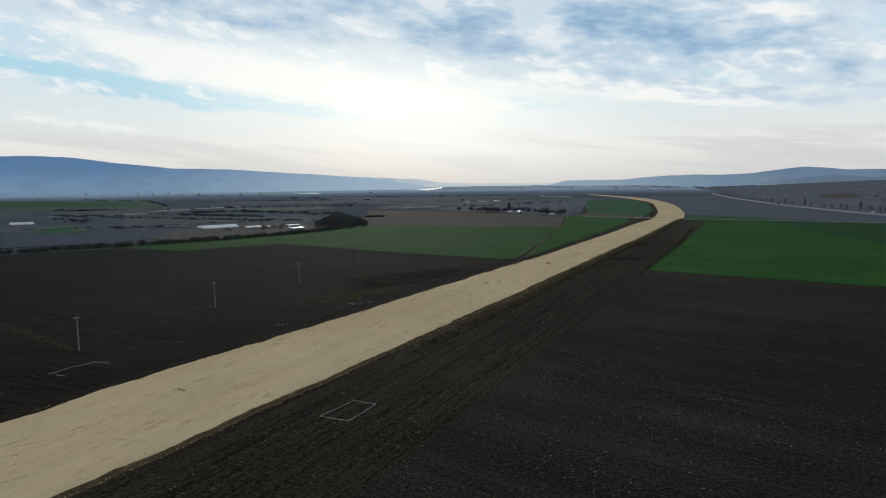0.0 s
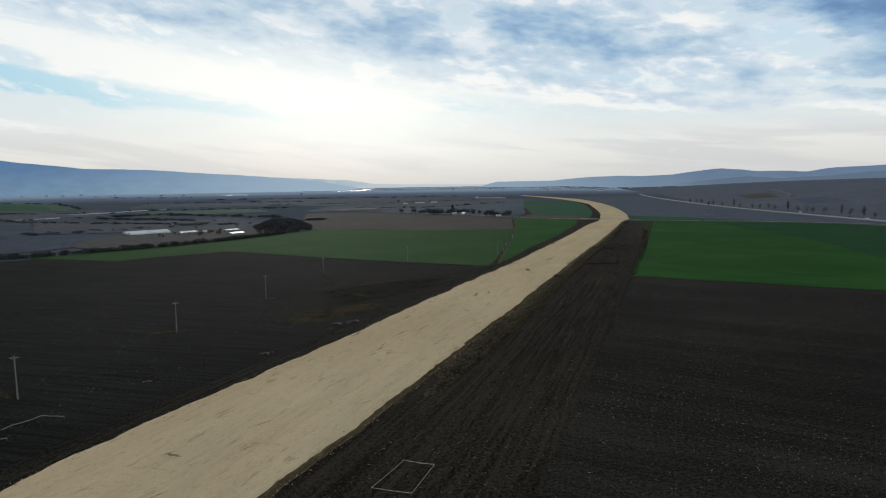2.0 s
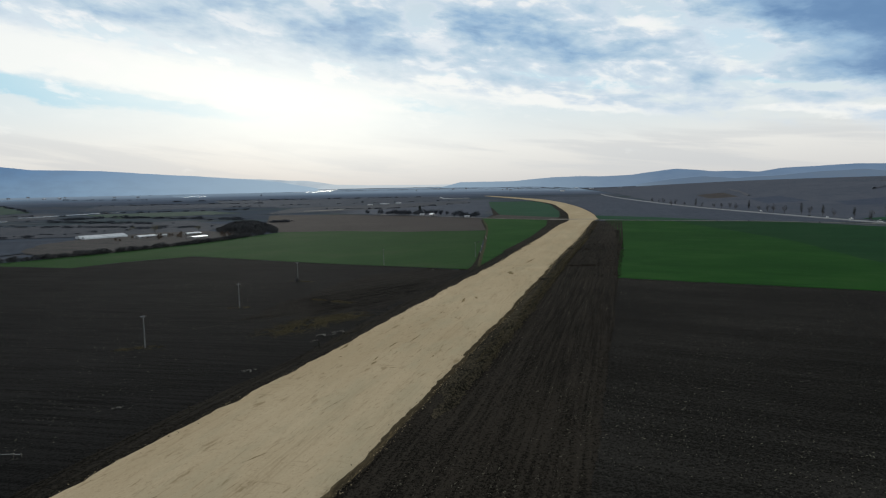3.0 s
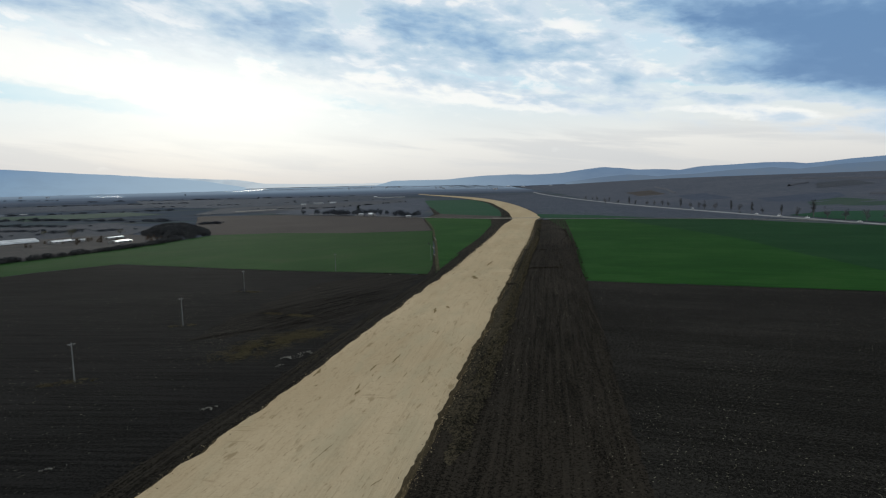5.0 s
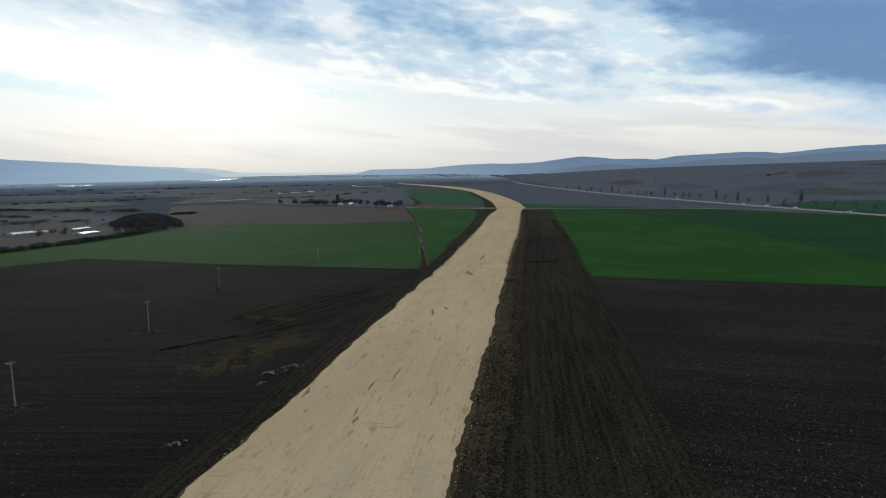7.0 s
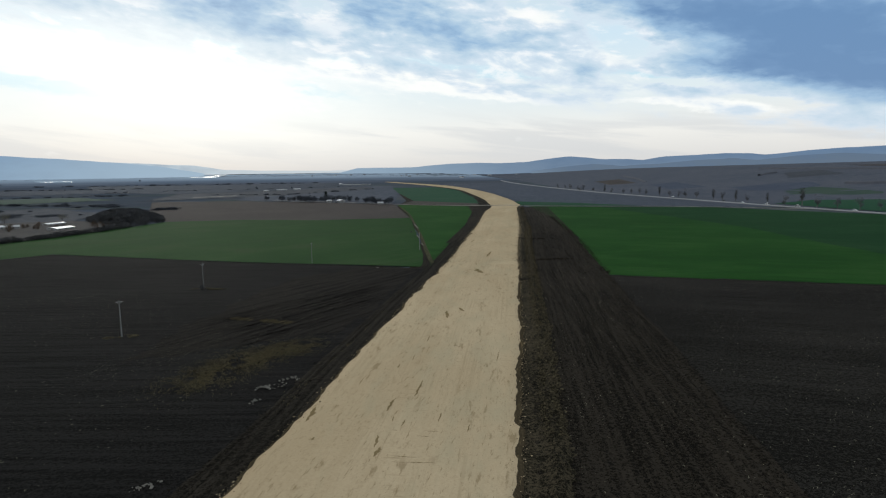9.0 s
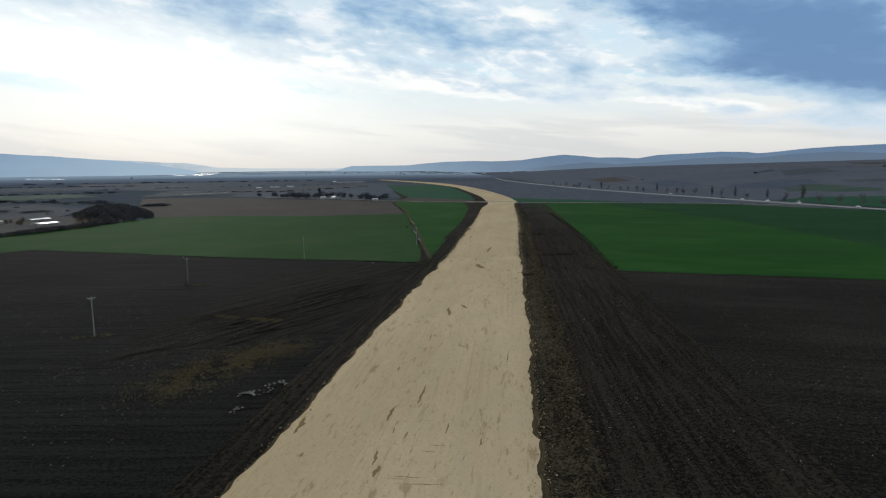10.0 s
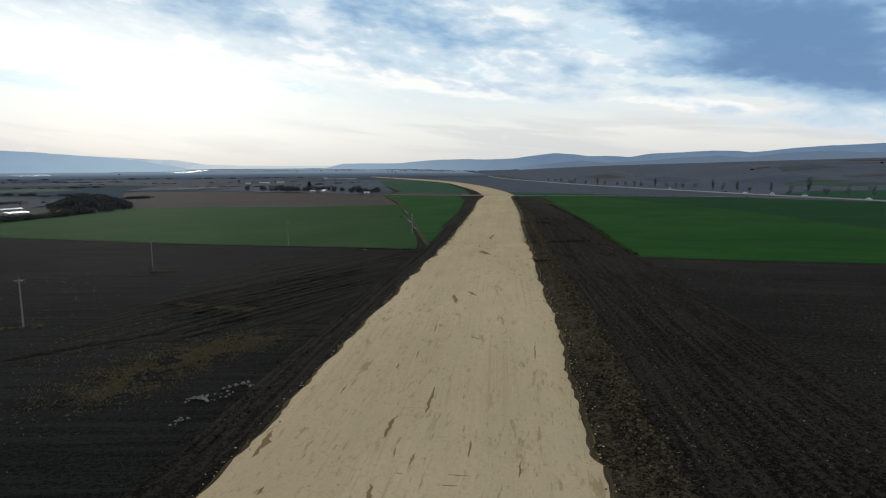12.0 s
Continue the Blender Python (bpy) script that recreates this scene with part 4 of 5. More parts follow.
def add_tube(bm, a, b, ra, rb, sides=6):
    a, b = Vector(a), Vector(b)
    d = (b - a).normalized()
    u = d.orthogonal().normalized()
    w = d.cross(u)
    rings = []
    for p, r in ((a, ra), (b, rb)):
        rings.append([bm.verts.new(p + u * (r * math.cos(t)) + w * (r * math.sin(t))) for t in (2 * math.pi * k / sides for k in range(sides))])
    for k in range(sides):
        bm.faces.new((rings[0][k], rings[0][(k + 1) % sides], rings[1][(k + 1) % sides], rings[1][k]))
    bm.faces.new(rings[0][::-1])
    bm.faces.new(rings[1])


def box_part(name, size, mat, parent, label="", bevel=0.0):
    bm = bmesh.new()
    add_box(bm, *size, bevel)
    return part(name, bm, mat, parent, label)


# ---- power poles ----
def power_pole():
    thing = empty("power_pole", -89.3, 144.2, 20)
    bm = bmesh.new()
    add_tube(bm, (0, 0, -0.6), (0, 0, 9.0), 0.16, 0.09, 8)
    part("pole", bm, CONCRETE, thing, "tapered grey concrete pole")
    arm = box_part("crossarm", (-0.8, 0.8, -0.05, 0.05, 8.56, 8.66), STEEL, thing, "galvanised steel crossarm", 0.01)
    bm = bmesh.new()
    add_tube(bm, (-0.5, 0, 8.56), (0, 0.13, 7.9), 0.025, 0.025, 4)
    part("brace", bm, STEEL, thing)
    bm = bmesh.new()
    add_tube(bm, (0.5, 0, 8.56), (0, 0.13, 7.9), 0.025, 0.025, 4)
    part("brace", bm, STEEL, thing)
    for x in (-0.85, 0.0, 0.85):
        bm = bmesh.new()
        z = 8.68 if x else 9.0
        add_tube(bm, (x, 0, z), (x, 0, z + 0.12), 0.015, 0.015, 5)
        add_tube(bm, (x, 0, z + 0.10), (x, 0, z + 0.17), 0.07, 0.05, 7)
        add_tube(bm, (x, 0, z + 0.17), (x, 0, z + 0.26), 0.055, 0.03, 7)
        part("insulator", bm, PORCELAIN, arm, "brown porcelain insulator")
    return tagged(thing, "slim grey concrete power pole standing in ploughed soil", "power pole", "row of power poles")


POLES = [(-76.7, 200.7, 18), (-60.7, 253.5, 17), (-44.5, 313.3, 25), (-1.8, 360.8, 50), (54.7, 383.2, 60)]
pole = power_pole()
for x, y, turn in POLES:
    copy_thing(pole, pose(x, y, land(x, y), 0, 0, turn))


# ---- woody plants ----
def add_leaf(bm, rng, p, size, upright=0.0):
    a = Vector((rng.gauss(0, 1), rng.gauss(0, 1), rng.gauss(0, 1) + upright)).normalized()
    b = a.orthogonal().normalized()
    b.rotate(Matrix.Rotation(rng.uniform(0, 6.28), 3, a))
    p = Vector(p)
    bm.faces.new([bm.verts.new(q) for q in (p - a * size, p + b * size * 0.38, p + a * size)])


def tree_parts(thing, seed, height, spread, crown_mat, leaves=420, slim=False, size=0.42):
    """Trunk with limbs in one mesh, and a crown of many small sprays with gaps."""
    rng = random.Random(seed)
    bm = bmesh.new()
    top = height * (0.8 if slim else 0.5)
    r = 0.028 * height
    add_tube(bm, (0, 0, -0.3), (0.02 * height, 0, top * 0.45), r, r * 0.7, 7)
    add_tube(bm, (0.02 * height, 0, top * 0.45), (0, 0.02 * height, top), r * 0.7, r * 0.35, 6)
    tips = []
    for k in range(11 if not slim else 14):
        t = rng.uniform(0.12 if slim else 0.35, 1.0)
        a = k * 2.4 + rng.uniform(-0.4, 0.4)
        reach = spread * rng.uniform(0.55, 1.0) * (0.5 if slim else 1.0)
        z0 = top * t
        tip = (math.cos(a) * reach, math.sin(a) * reach, min(height * 0.98, z0 + height * rng.uniform(0.15, 0.42)))
        add_tube(bm, (0, 0, z0 * 0.9), tip, r * 0.3, r * 0.07, 4)
        tips.append(tip)
        for _ in range(2):
            q = Vector(tip) * rng.uniform(0.65, 0.85) + Vector((rng.gauss(0, 1), rng.gauss(0, 1), rng.uniform(0.2, 1.2))) * spread * 0.28
            add_tube(bm, Vector(tip) * 0.72 + Vector((0, 0, z0 * 0.2)), q, r * 0.12, r * 0.04, 3)
            tips.append(tuple(q))
    part("trunk", bm, BARK, thing, "bare grey trunk and limbs")
    bm = bmesh.new()
    for _ in range(leaves):
        c = Vector(rng.choice(tips))
        d = Vector((rng.gauss(0, 1), rng.gauss(0, 1), rng.gauss(0, 0.8))) * spread * (0.16 if slim else 0.24)
        p = c + d
        p.z = max(height * 0.14, min(height * 1.02, p.z))
        add_leaf(bm, rng, p, rng.uniform(0.5, 1.1) * size, 0.6)
    part("crown", bm, crown_mat, thing)


def tree(name, seed, height, spread, mat, label, category, group, **more):
    thing = empty(name, 0, 0)
    tree_parts(thing, seed, height, spread, mat, **more)
    return tagged(thing, label, category, group)


def bush(seed, mat, label, group, leaves=300):
    """A dense thicket bush of crossing shoots, about 5 m high."""
    rng = random.Random(seed)
    bm = bmesh.new()
    for k in range(16):
        a = rng.uniform(0, 6.28)
        q = (math.cos(a) * rng.uniform(0.5, 2.2), math.sin(a) * rng.uniform(0.5, 2.2), rng.uniform(2.2, 4.8))
        add_tube(bm, (q[0] * 0.2, q[1] * 0.2, -0.2), q, 0.07, 0.02, 3)
    for _ in range(leaves):
        a, h = rng.uniform(0, 6.28), rng.random() ** 0.8
        w = 2.7 * math.sqrt(max(0.05, 1 - (h * 1.05 - 0.35) ** 2 * 1.6)) * math.sqrt(rng.random())
        w *= 0.8 + 0.35 * math.sin(a * 3 + seed) + rng.uniform(-0.1, 0.2)
        add_leaf(bm, rng, (math.cos(a) * w, math.sin(a) * w, 0.15 + h * 4.7), rng.uniform(0.3, 0.75), 0.4)
    return tagged(part("bush", bm, mat), label, "bush", group)


def place(ob, x, y, s=1.0, rng=None, tall=1.0):
    turn = rng.uniform(0, 360) if rng else 0
    m = pose(x, y, land(x, y) - 0.1, 0, 0, turn)
    made = copy_thing(ob, m)
    wide = s * (1.35 if tall < 0.7 else 1.0)
    made.scale = (wide, wide, s * tall)
    return made


def settle(ob, x, y, s=1.0, tall=1.0):
    """Puts the first of a kind in its own place."""
    ob.location, ob.scale = (x, y, land(x, y) - 0.1), (s, s, s * tall)


rng = random.Random(11)
scrubs = [bush(k, SCRUB, "dark leafless thicket bush with crossing shoots", "hedge and thicket bushes") for k in range(4)]
rusty = bush(7, RUSTY, "rust-brown dry scrub bush among the sheds", "rusty scrub bushes")
willow = tree("tree", 5, 11, 4.5, WILLOW, "yellowish budding willow beside the sheds", "tree", "scattered trees", leaves=700, size=0.55)
bare = [tree("tree", 20 + k, 12, 2.5, TWIG, "bare grey-brown roadside tree with open crown", "tree", "trees along the highway", leaves=420, size=0.7) for k in range(3)]
slim = tree("tree", 31, 12.5, 2.3, SCRUB, "slim dark poplar standing beside the highway", "tree", "trees along the highway", leaves=900, slim=True, size=0.5)
conifer = tree("tree", 41, 14, 3.2, CONIFER, "dark green conifer towering over the farmhouse", "tree", "farm trees", leaves=1100, slim=True, size=0.95)
farm = tree("tree", 44, 10, 4.2, FAR_SCRUB, "leafless dark farmyard tree", "tree", "farm trees", leaves=800, size=0.95)

spots = []
HEDGE = [(-366.5, 325.8), (-301.4, 397.1), (-278.9, 419), (-247.7, 439), (-218.3, 466), (-186.3, 499), (-150.7, 545), (-128, 586), (-110.8, 627)]
line = resample(HEDGE, 170)
for x, y in line:
    spots.append((x + rng.gauss(0, 1.0), y + rng.gauss(0, 1.0), rng.uniform(0.7, 1.25), 0.62))
for _ in range(190):  # the thicket at the corner of the thin wheat, low at its rim and tall in the middle
    a, d = rng.uniform(0, 6.28), rng.random() ** 0.55
    u, v = math.cos(a) * d * 31, math.sin(a) * d * 92
    dome = max(0.0, 1 - d * d)
    spots.append((-128 + u - 0.20 * v, 718 + v, 0.8 + 1.25 * dome + rng.uniform(0, 0.25), 0.7 + 0.3 * dome))
loose = []
for x0, y0, x1, y1, k, s in ((-503, 1141, -439, 1235, 22, 1.2), (-439, 1235, -183, 991, 48, 1.3), (-716, 1084, -395, 897, 40, 0.9), (-1500, 3450, -1000, 3300, 30, 1.3), (-789, 2900, 335, 2850, 60, 1.5), (-1320, 2598, -808, 1719, 30, 1.1), (-350, 1900, 380, 2080, 36, 1.0), (-900, 2400, -300, 2330, 34, 1.3), (-380, 690, -250, 800, 20, 0.8), (-620, 1500, -230, 1560, 26, 1.1), (60, 1340, 330, 1700, 20, 0.9)):
    for i in range(k):
        u = rng.random()
        loose.append((x0 + (x1 - x0) * u + rng.gauss(0, 6), y0 + (y1 - y0) * u + rng.gauss(0, 12), s * rng.uniform(0.5, 1.25), 0.9))
for x0, y0, x1, y1, k, s in ((-535, 1116, -263.9, 918, 34, 1.0), (-385.1, 884, -198.5, 806, 26, 0.9), (-625, 944, -496, 822, 14, 0.9), (-557, 644, -332.4, 707, 22, 0.7), (-166.5, 858, -105, 893, 12, 1.2), (-73.3, 1450, 79.4, 1372, 16, 0.9), (-744, 1093, -588, 1081, 14, 0.8), (-1269, 2484, -1741, 2840, 24, 1.4), (-958, 1454, -570, 1365, 22, 1.0)):
    for i in range(k):
        u = rng.random()
        loose.append((x0 + (x1 - x0) * u + rng.gauss(0, 5), y0 + (y1 - y0) * u + rng.gauss(0, 9), s * rng.uniform(0.6, 1.2), 0.9))
for x, y, s in ((531, 592, 0.8), (552, 489, 0.7), (313.9, 689, 0.25), (343.2, 667, 0.3), (283.1, 722, 0.3), (384.1, 640, 0.25), (409, 621, 0.3), (304.1, 697, 0.3), (450, 569, 0.3), (-45, 312.8, 0.38), (77.3, 476, 0.3)):
    spots.append((x, y, s, 0.9))
for k, (x, y, s, tall) in enumerate(spots):
    if k < 4:
        settle(scrubs[k], x, y, s, tall)
    else:
        place(scrubs[k % 4], x, y, s, rng, tall)
bm = bmesh.new()
for k, (x, y, s, tall) in enumerate(loose):
    tmp = scrubs[k % 4].data.copy()
    tmp.transform(pose(x, y, land(x, y) - 0.1, 0, 0, rng.choice((0, 180)) + rng.uniform(-20, 20)) @ Matrix.Diagonal((s * rng.uniform(1.2, 4.6), s * 1.3, s * tall * rng.uniform(0.35, 0.75), 1)))
    bm.from_mesh(tmp)
    bpy.data.meshes.remove(tmp)
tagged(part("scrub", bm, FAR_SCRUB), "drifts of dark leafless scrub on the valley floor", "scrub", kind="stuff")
first = True
for _ in range(34):
    x, y = rng.uniform(-228, -126), rng.uniform(0, 1)
    y = 637 + (x + 228) * 0.10 + rng.gauss(0, 14)
    if -217 < x < -154 and 610 < y < 684 and rng.random() < 0.6:
        continue
    if first:
        settle(rusty, x, y, 0.7)
        first = False
    else:
        place(rusty, x, y, rng.uniform(0.45, 0.9), rng)
settle(willow, -220.9, 709)
for x, y, s in ((-181.3, 726, 0.7), (-260.6, 761, 0.6)):
    place(willow, x, y, s, rng)

ROADSIDE = [(599, 1110, 0), (603, 1071, 1), (604, 1035, 3), (590, 994, 2), (593, 964, 0), (587, 934, 1), (586, 911, 2), (579, 886, 0), (573, 847, 3), (567, 817, 1), (562, 792, 2), (555, 771, 0), (549, 743, 1), (549, 713, 3), (542, 690, 2), (536, 663, 3), (531, 641, 0), (530, 612, 3), (519, 579, 2), (519, 559, 3), (509, 533, 0), (505, 509, 1), (502, 485, 2), (511, 473, 0), (498, 447, 1), (631, 1149, 2), (645, 1192, 0), (658, 1244, 1), (675, 1295, 2), (696, 1363, 0)]
kinds = bare + [slim]
used = set()
for x, y, k in ROADSIDE:
    s = rng.uniform(0.9, 1.3)
    if k == 3 and (x, y) == (519, 559):
        s = 1.45
    if k in used:
        place(kinds[k], x, y, s, rng)
    else:
        settle(kinds[k], x, y, s)
        used.add(k)
settle(conifer, 101, 1024)
FARM = [(61.3, 987), (68.4, 999), (74.8, 980), (82.2, 1004), (88.5, 985), (92.8, 976), (107, 996), (120.1, 983), (126.3, 968), (134.2, 885), (140.2, 872), (146, 879), (152, 866), (157.9, 876), (164.8, 884), (143.3, 893), (52.8, 1015), (37.1, 1040), (16.6, 1081), (169.6, 892), (66, 992), (79, 996), (98, 990), (114, 990), (136, 960), (46, 1022), (60, 1010), (73, 1010), (128, 980), (149, 872), (160, 868)]
settle(farm, *FARM[0])
for x, y in FARM[1:]:
    place(farm, x, y, rng.uniform(0.6, 1.1), rng)
for x, y in ((-2119, 2938), (-2025, 2939), (-497, 3686), (36.2, 2025)):
    place(farm, x, y, rng.uniform(0.7, 1.1), rng)


# ---- buildings ----
def gable(thing, w, l, eave, rise, wall_mat, roof_mat, windows=0, door=True):
    """Walls, two overhanging roof slopes, gables, door and windows; the length runs along y."""
    bm = bmesh.new()
    add_box(bm, -w / 2, w / 2, -l / 2, l / 2, -0.8, eave)
    for s in (-1, 1):
        y = s * l / 2
        vs = [bm.verts.new(p) for p in ((-w / 2, y, eave), (w / 2, y, eave), (0, y, eave + rise))]
        bm.faces.new(vs if s < 0 else vs[::-1])
    part("wall", bm, wall_mat, thing)
    for s in (-1, 1):
        bm = bmesh.new()
        top, low = (0, eave + rise + 0.12), (s * (w / 2 + 0.4), eave - 0.1)
        a = [(top[0], y, top[1]) for y in (-l / 2 - 0.4, l / 2 + 0.4)] + [(low[0], y, low[1]) for y in (l / 2 + 0.4, -l / 2 - 0.4)]
        up = [bm.verts.new(p) for p in a]
        dn = [bm.verts.new((p[0], p[1], p[2] - 0.14)) for p in a]
        bm.faces.new(up)
        bm.faces.new(dn[::-1])
        for i in range(4):
            bm.faces.new((up[i], dn[i], dn[(i + 1) % 4], up[(i + 1) % 4]))
        bmesh.ops.recalc_face_normals(bm, faces=bm.faces)
        part("roof", bm, roof_mat, thing)
    if door:
        leaf = box_part("door", (-0.6, 0.6, -l / 2 - 0.06, -l / 2 + 0.02, 0, min(2.0, eave)), WOOD, thing)
        box_part("handle", (0.42, 0.5, -l / 2 - 0.12, -l / 2 - 0.06, 0.95, 1.05), STEEL, leaf)
    for k in range(windows):
        y = -l / 2 + l * (k + 0.5) / windows
        for s in (-1, 1):
            x = s * w / 2
            top = min(2.2, eave - 0.15)
            pane = box_part("window", (min(x, x + s * 0.05), max(x, x + s * 0.05), y - 0.6, y + 0.6, top - 0.9, top), DARK_GLASS, thing)
            box_part("sill", (min(x, x + s * 0.14), max(x, x + s * 0.14), y - 0.7, y + 0.7, top - 0.98, top - 0.9), PLASTER, pane)


def building(name, x, y, turn, w, l, eave, rise, wall, roof, label, category, windows=2, group=""):
    thing = empty(name, x, y, turn)
    gable(thing, w, l, eave, rise, wall, roof, windows)
    return tagged(thing, label, category, group)


def polytunnel(x, y, turn, w, l, label):
    """An arched film tunnel on hoops, with end walls and a base rail."""
    thing = empty("polytunnel", x, y, turn)
    arc = [(math.cos(t) * w / 2, math.sin(t) * w * 0.42) for t in np.linspace(0, math.pi, 11)]
    part("film", grid_mesh([[(px, yy, pz * 0.75 + 0.3) for px, pz in arc] for yy in np.linspace(-l / 2, l / 2, 9)]), FILM, thing)
    for s in (-1, 1):
        bm = bmesh.new()
        vs = [bm.verts.new((px, s * l / 2, pz * 0.75 + 0.3)) for px, pz in arc]
        bm.faces.new(vs)
        part("end_wall", bm, FILM, thing)
        box_part("base_rail", (s * w / 2 - 0.1, s * w / 2 + 0.1, -l / 2, l / 2, -0.6, 0.35), WOOD, thing)
    for yy in np.linspace(-l / 2, l / 2, 10):
        bm = bmesh.new()
        for (ax, az), (bx, bz) in zip(arc, arc[1:]):
            add_tube(bm, (ax * 1.01, yy, az * 0.757 + 0.3), (bx * 1.01, yy, bz * 0.757 + 0.3), 0.06, 0.06, 4)
        part("hoop", bm, STEEL, thing)
    return tagged(thing, label, "polytunnel", "polytunnels")


polytunnel(-259.8, 670, -45, 8.5, 44, "long white film polytunnel beside a hedged field")
polytunnel(-251.1, 656, -45, 7, 40, "long white film polytunnel with darker open side")
polytunnel(-565, 785, -60, 10, 26, "short white film polytunnel on the valley floor")
building("shed", -211.3, 646, -38, 7, 18, 1.8, 1.0, PLASTER, WHITE_SHEET, "low farm shed with pale sheet roof", "shed", 3)
building("shed", -198.2, 652, -70, 5, 8, 1.8, 0.9, PLASTER, GREY_ROOF, "small grey-roofed farm shed", "shed", 1)
building("shed", -176.1, 678, -36, 5, 17, 1.5, 0.6, PLASTER, WHITE_SHEET, "long low shed with light roof among scrub", "shed", 3)
building("barn", -159, 624, -30, 9, 17, 1.5, 0.7, PLASTER, WHITE_SHEET, "broad barn with gleaming white sheet roof", "barn", 3)
building("farmhouse", 111.1, 951, 20, 7.5, 10, 2.6, 1.8, PLASTER, WHITE_SHEET, "white farmhouse with bright roof among trees", "house", 3)
building("shed", 96.9, 963, 60, 4, 7, 2.4, 1.2, PLASTER, GREY_ROOF, "small pale outbuilding beside the farmhouse", "shed", 1)
building("shed", 147.3, 861, 75, 4, 7, 2.4, 1.0, PLASTER, GREY_ROOF, "small pale outbuilding under trees", "shed", 1)
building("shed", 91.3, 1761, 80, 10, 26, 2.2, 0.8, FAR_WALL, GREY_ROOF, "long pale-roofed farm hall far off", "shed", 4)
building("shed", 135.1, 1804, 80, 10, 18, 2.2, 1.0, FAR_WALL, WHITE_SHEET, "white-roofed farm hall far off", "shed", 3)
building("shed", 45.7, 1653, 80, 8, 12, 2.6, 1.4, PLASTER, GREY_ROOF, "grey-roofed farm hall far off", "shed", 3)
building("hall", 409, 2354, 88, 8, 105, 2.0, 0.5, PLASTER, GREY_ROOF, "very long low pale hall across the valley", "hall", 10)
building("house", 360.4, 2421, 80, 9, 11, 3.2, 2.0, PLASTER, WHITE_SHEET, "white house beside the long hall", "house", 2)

village = [building("house", 1019, 3760, 30, 11, 15, 4.5, 3.0, FAR_WALL, FAR_ROOF, "far village house with brown tiled roof tinted for haze", "house", 2, "far village houses"),
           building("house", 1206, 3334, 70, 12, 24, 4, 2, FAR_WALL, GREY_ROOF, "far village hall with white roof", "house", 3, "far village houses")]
for k in range(16):
    c = ((1100, 3900, 120, 140), (1220, 3400, 80, 70), (1900, 3950, 130, 200), (1540, 3680, 200, 180), (820, 4080, 160, 120), (520, 4150, 220, 100))[k % 6]
    x, y = c[0] + rng.gauss(0, c[2] * 0.6), c[1] + rng.gauss(0, c[3] * 0.6)
    copy_thing(village[0 if rng.random() < 0.6 else 1], pose(x, y, land(x, y), 0, 0, rng.uniform(0, 180)))
for k in range(14):
    x, y = rng.gauss(-1900, 420), rng.uniform(3550, 3750)
    if math.hypot(x, y) < 4400:
        copy_thing(village[0 if rng.random() < 0.5 else 1], pose(x, y, land(x, y), 0, 0, rng.uniform(0, 180)))


# ---- vehicles on the highway ----
def vehicle(x, y, turn, paint, label, tall=1.45, long=4.4):
    thing = empty("car", x, y, turn, land(x, y) + 0.82)
    bm = bmesh.new()
    add_box(bm, -0.88, 0.88, -long / 2, long / 2, 0.28, 0.85, 0.12)
    part("body", bm, paint, thing)
    bm = bmesh.new()
    add_box(bm, -0.78, 0.78, -long * 0.3, long * 0.22, 0.84, tall, 0.16)
    part("cabin", bm, paint, thing)
    for y0, y1 in ((-long * 0.31, -long * 0.3), (long * 0.22, long * 0.23)):
        box_part("window", (-0.62, 0.62, y0, y1, 0.95, tall - 0.15), DARK_GLASS, thing)
    for sx in (-1, 1):
        box_part("window", (sx * 0.78 - 0.01, sx * 0.78 + 0.01, -long * 0.24, long * 0.16, 0.95, tall - 0.17), DARK_GLASS, thing)
        for sy in (-1, 1):
            bm = bmesh.new()
            add_tube(bm, (sx * 0.70, sy * long * 0.31, 0.33), (sx * 0.90, sy * long * 0.31, 0.33), 0.33, 0.33, 12)
            wheel = part("wheel", bm, RUBBER, thing)
            bm = bmesh.new()
            add_tube(bm, (sx * 0.89, sy * long * 0.31, 0.33), (sx * 0.92, sy * long * 0.31, 0.33), 0.2, 0.17, 10)
            part("rim", bm, STEEL, wheel)
    return tagged(thing, label, "car", "vehicles on the highway")


vehicle(555, 796, -9, CAR_WHITE, "white car driving on the highway")
vehicle(509, 626, -9, CAR_WHITE, "white car driving past roadside trees")
vehicle(501, 585, -8, CAR_WHITE, "pale van driving on the highway", 2.1, 5.2)
vehicle(492, 541, -7, CAR_WHITE, "white van driving on the highway", 2.2, 5.4)
vehicle(477, 471, -7, CAR_WHITE, "white car driving on the near highway", 1.5, 4.5)
vehicle(519, 664, -9, CAR_DARK, "dark car driving on the highway")


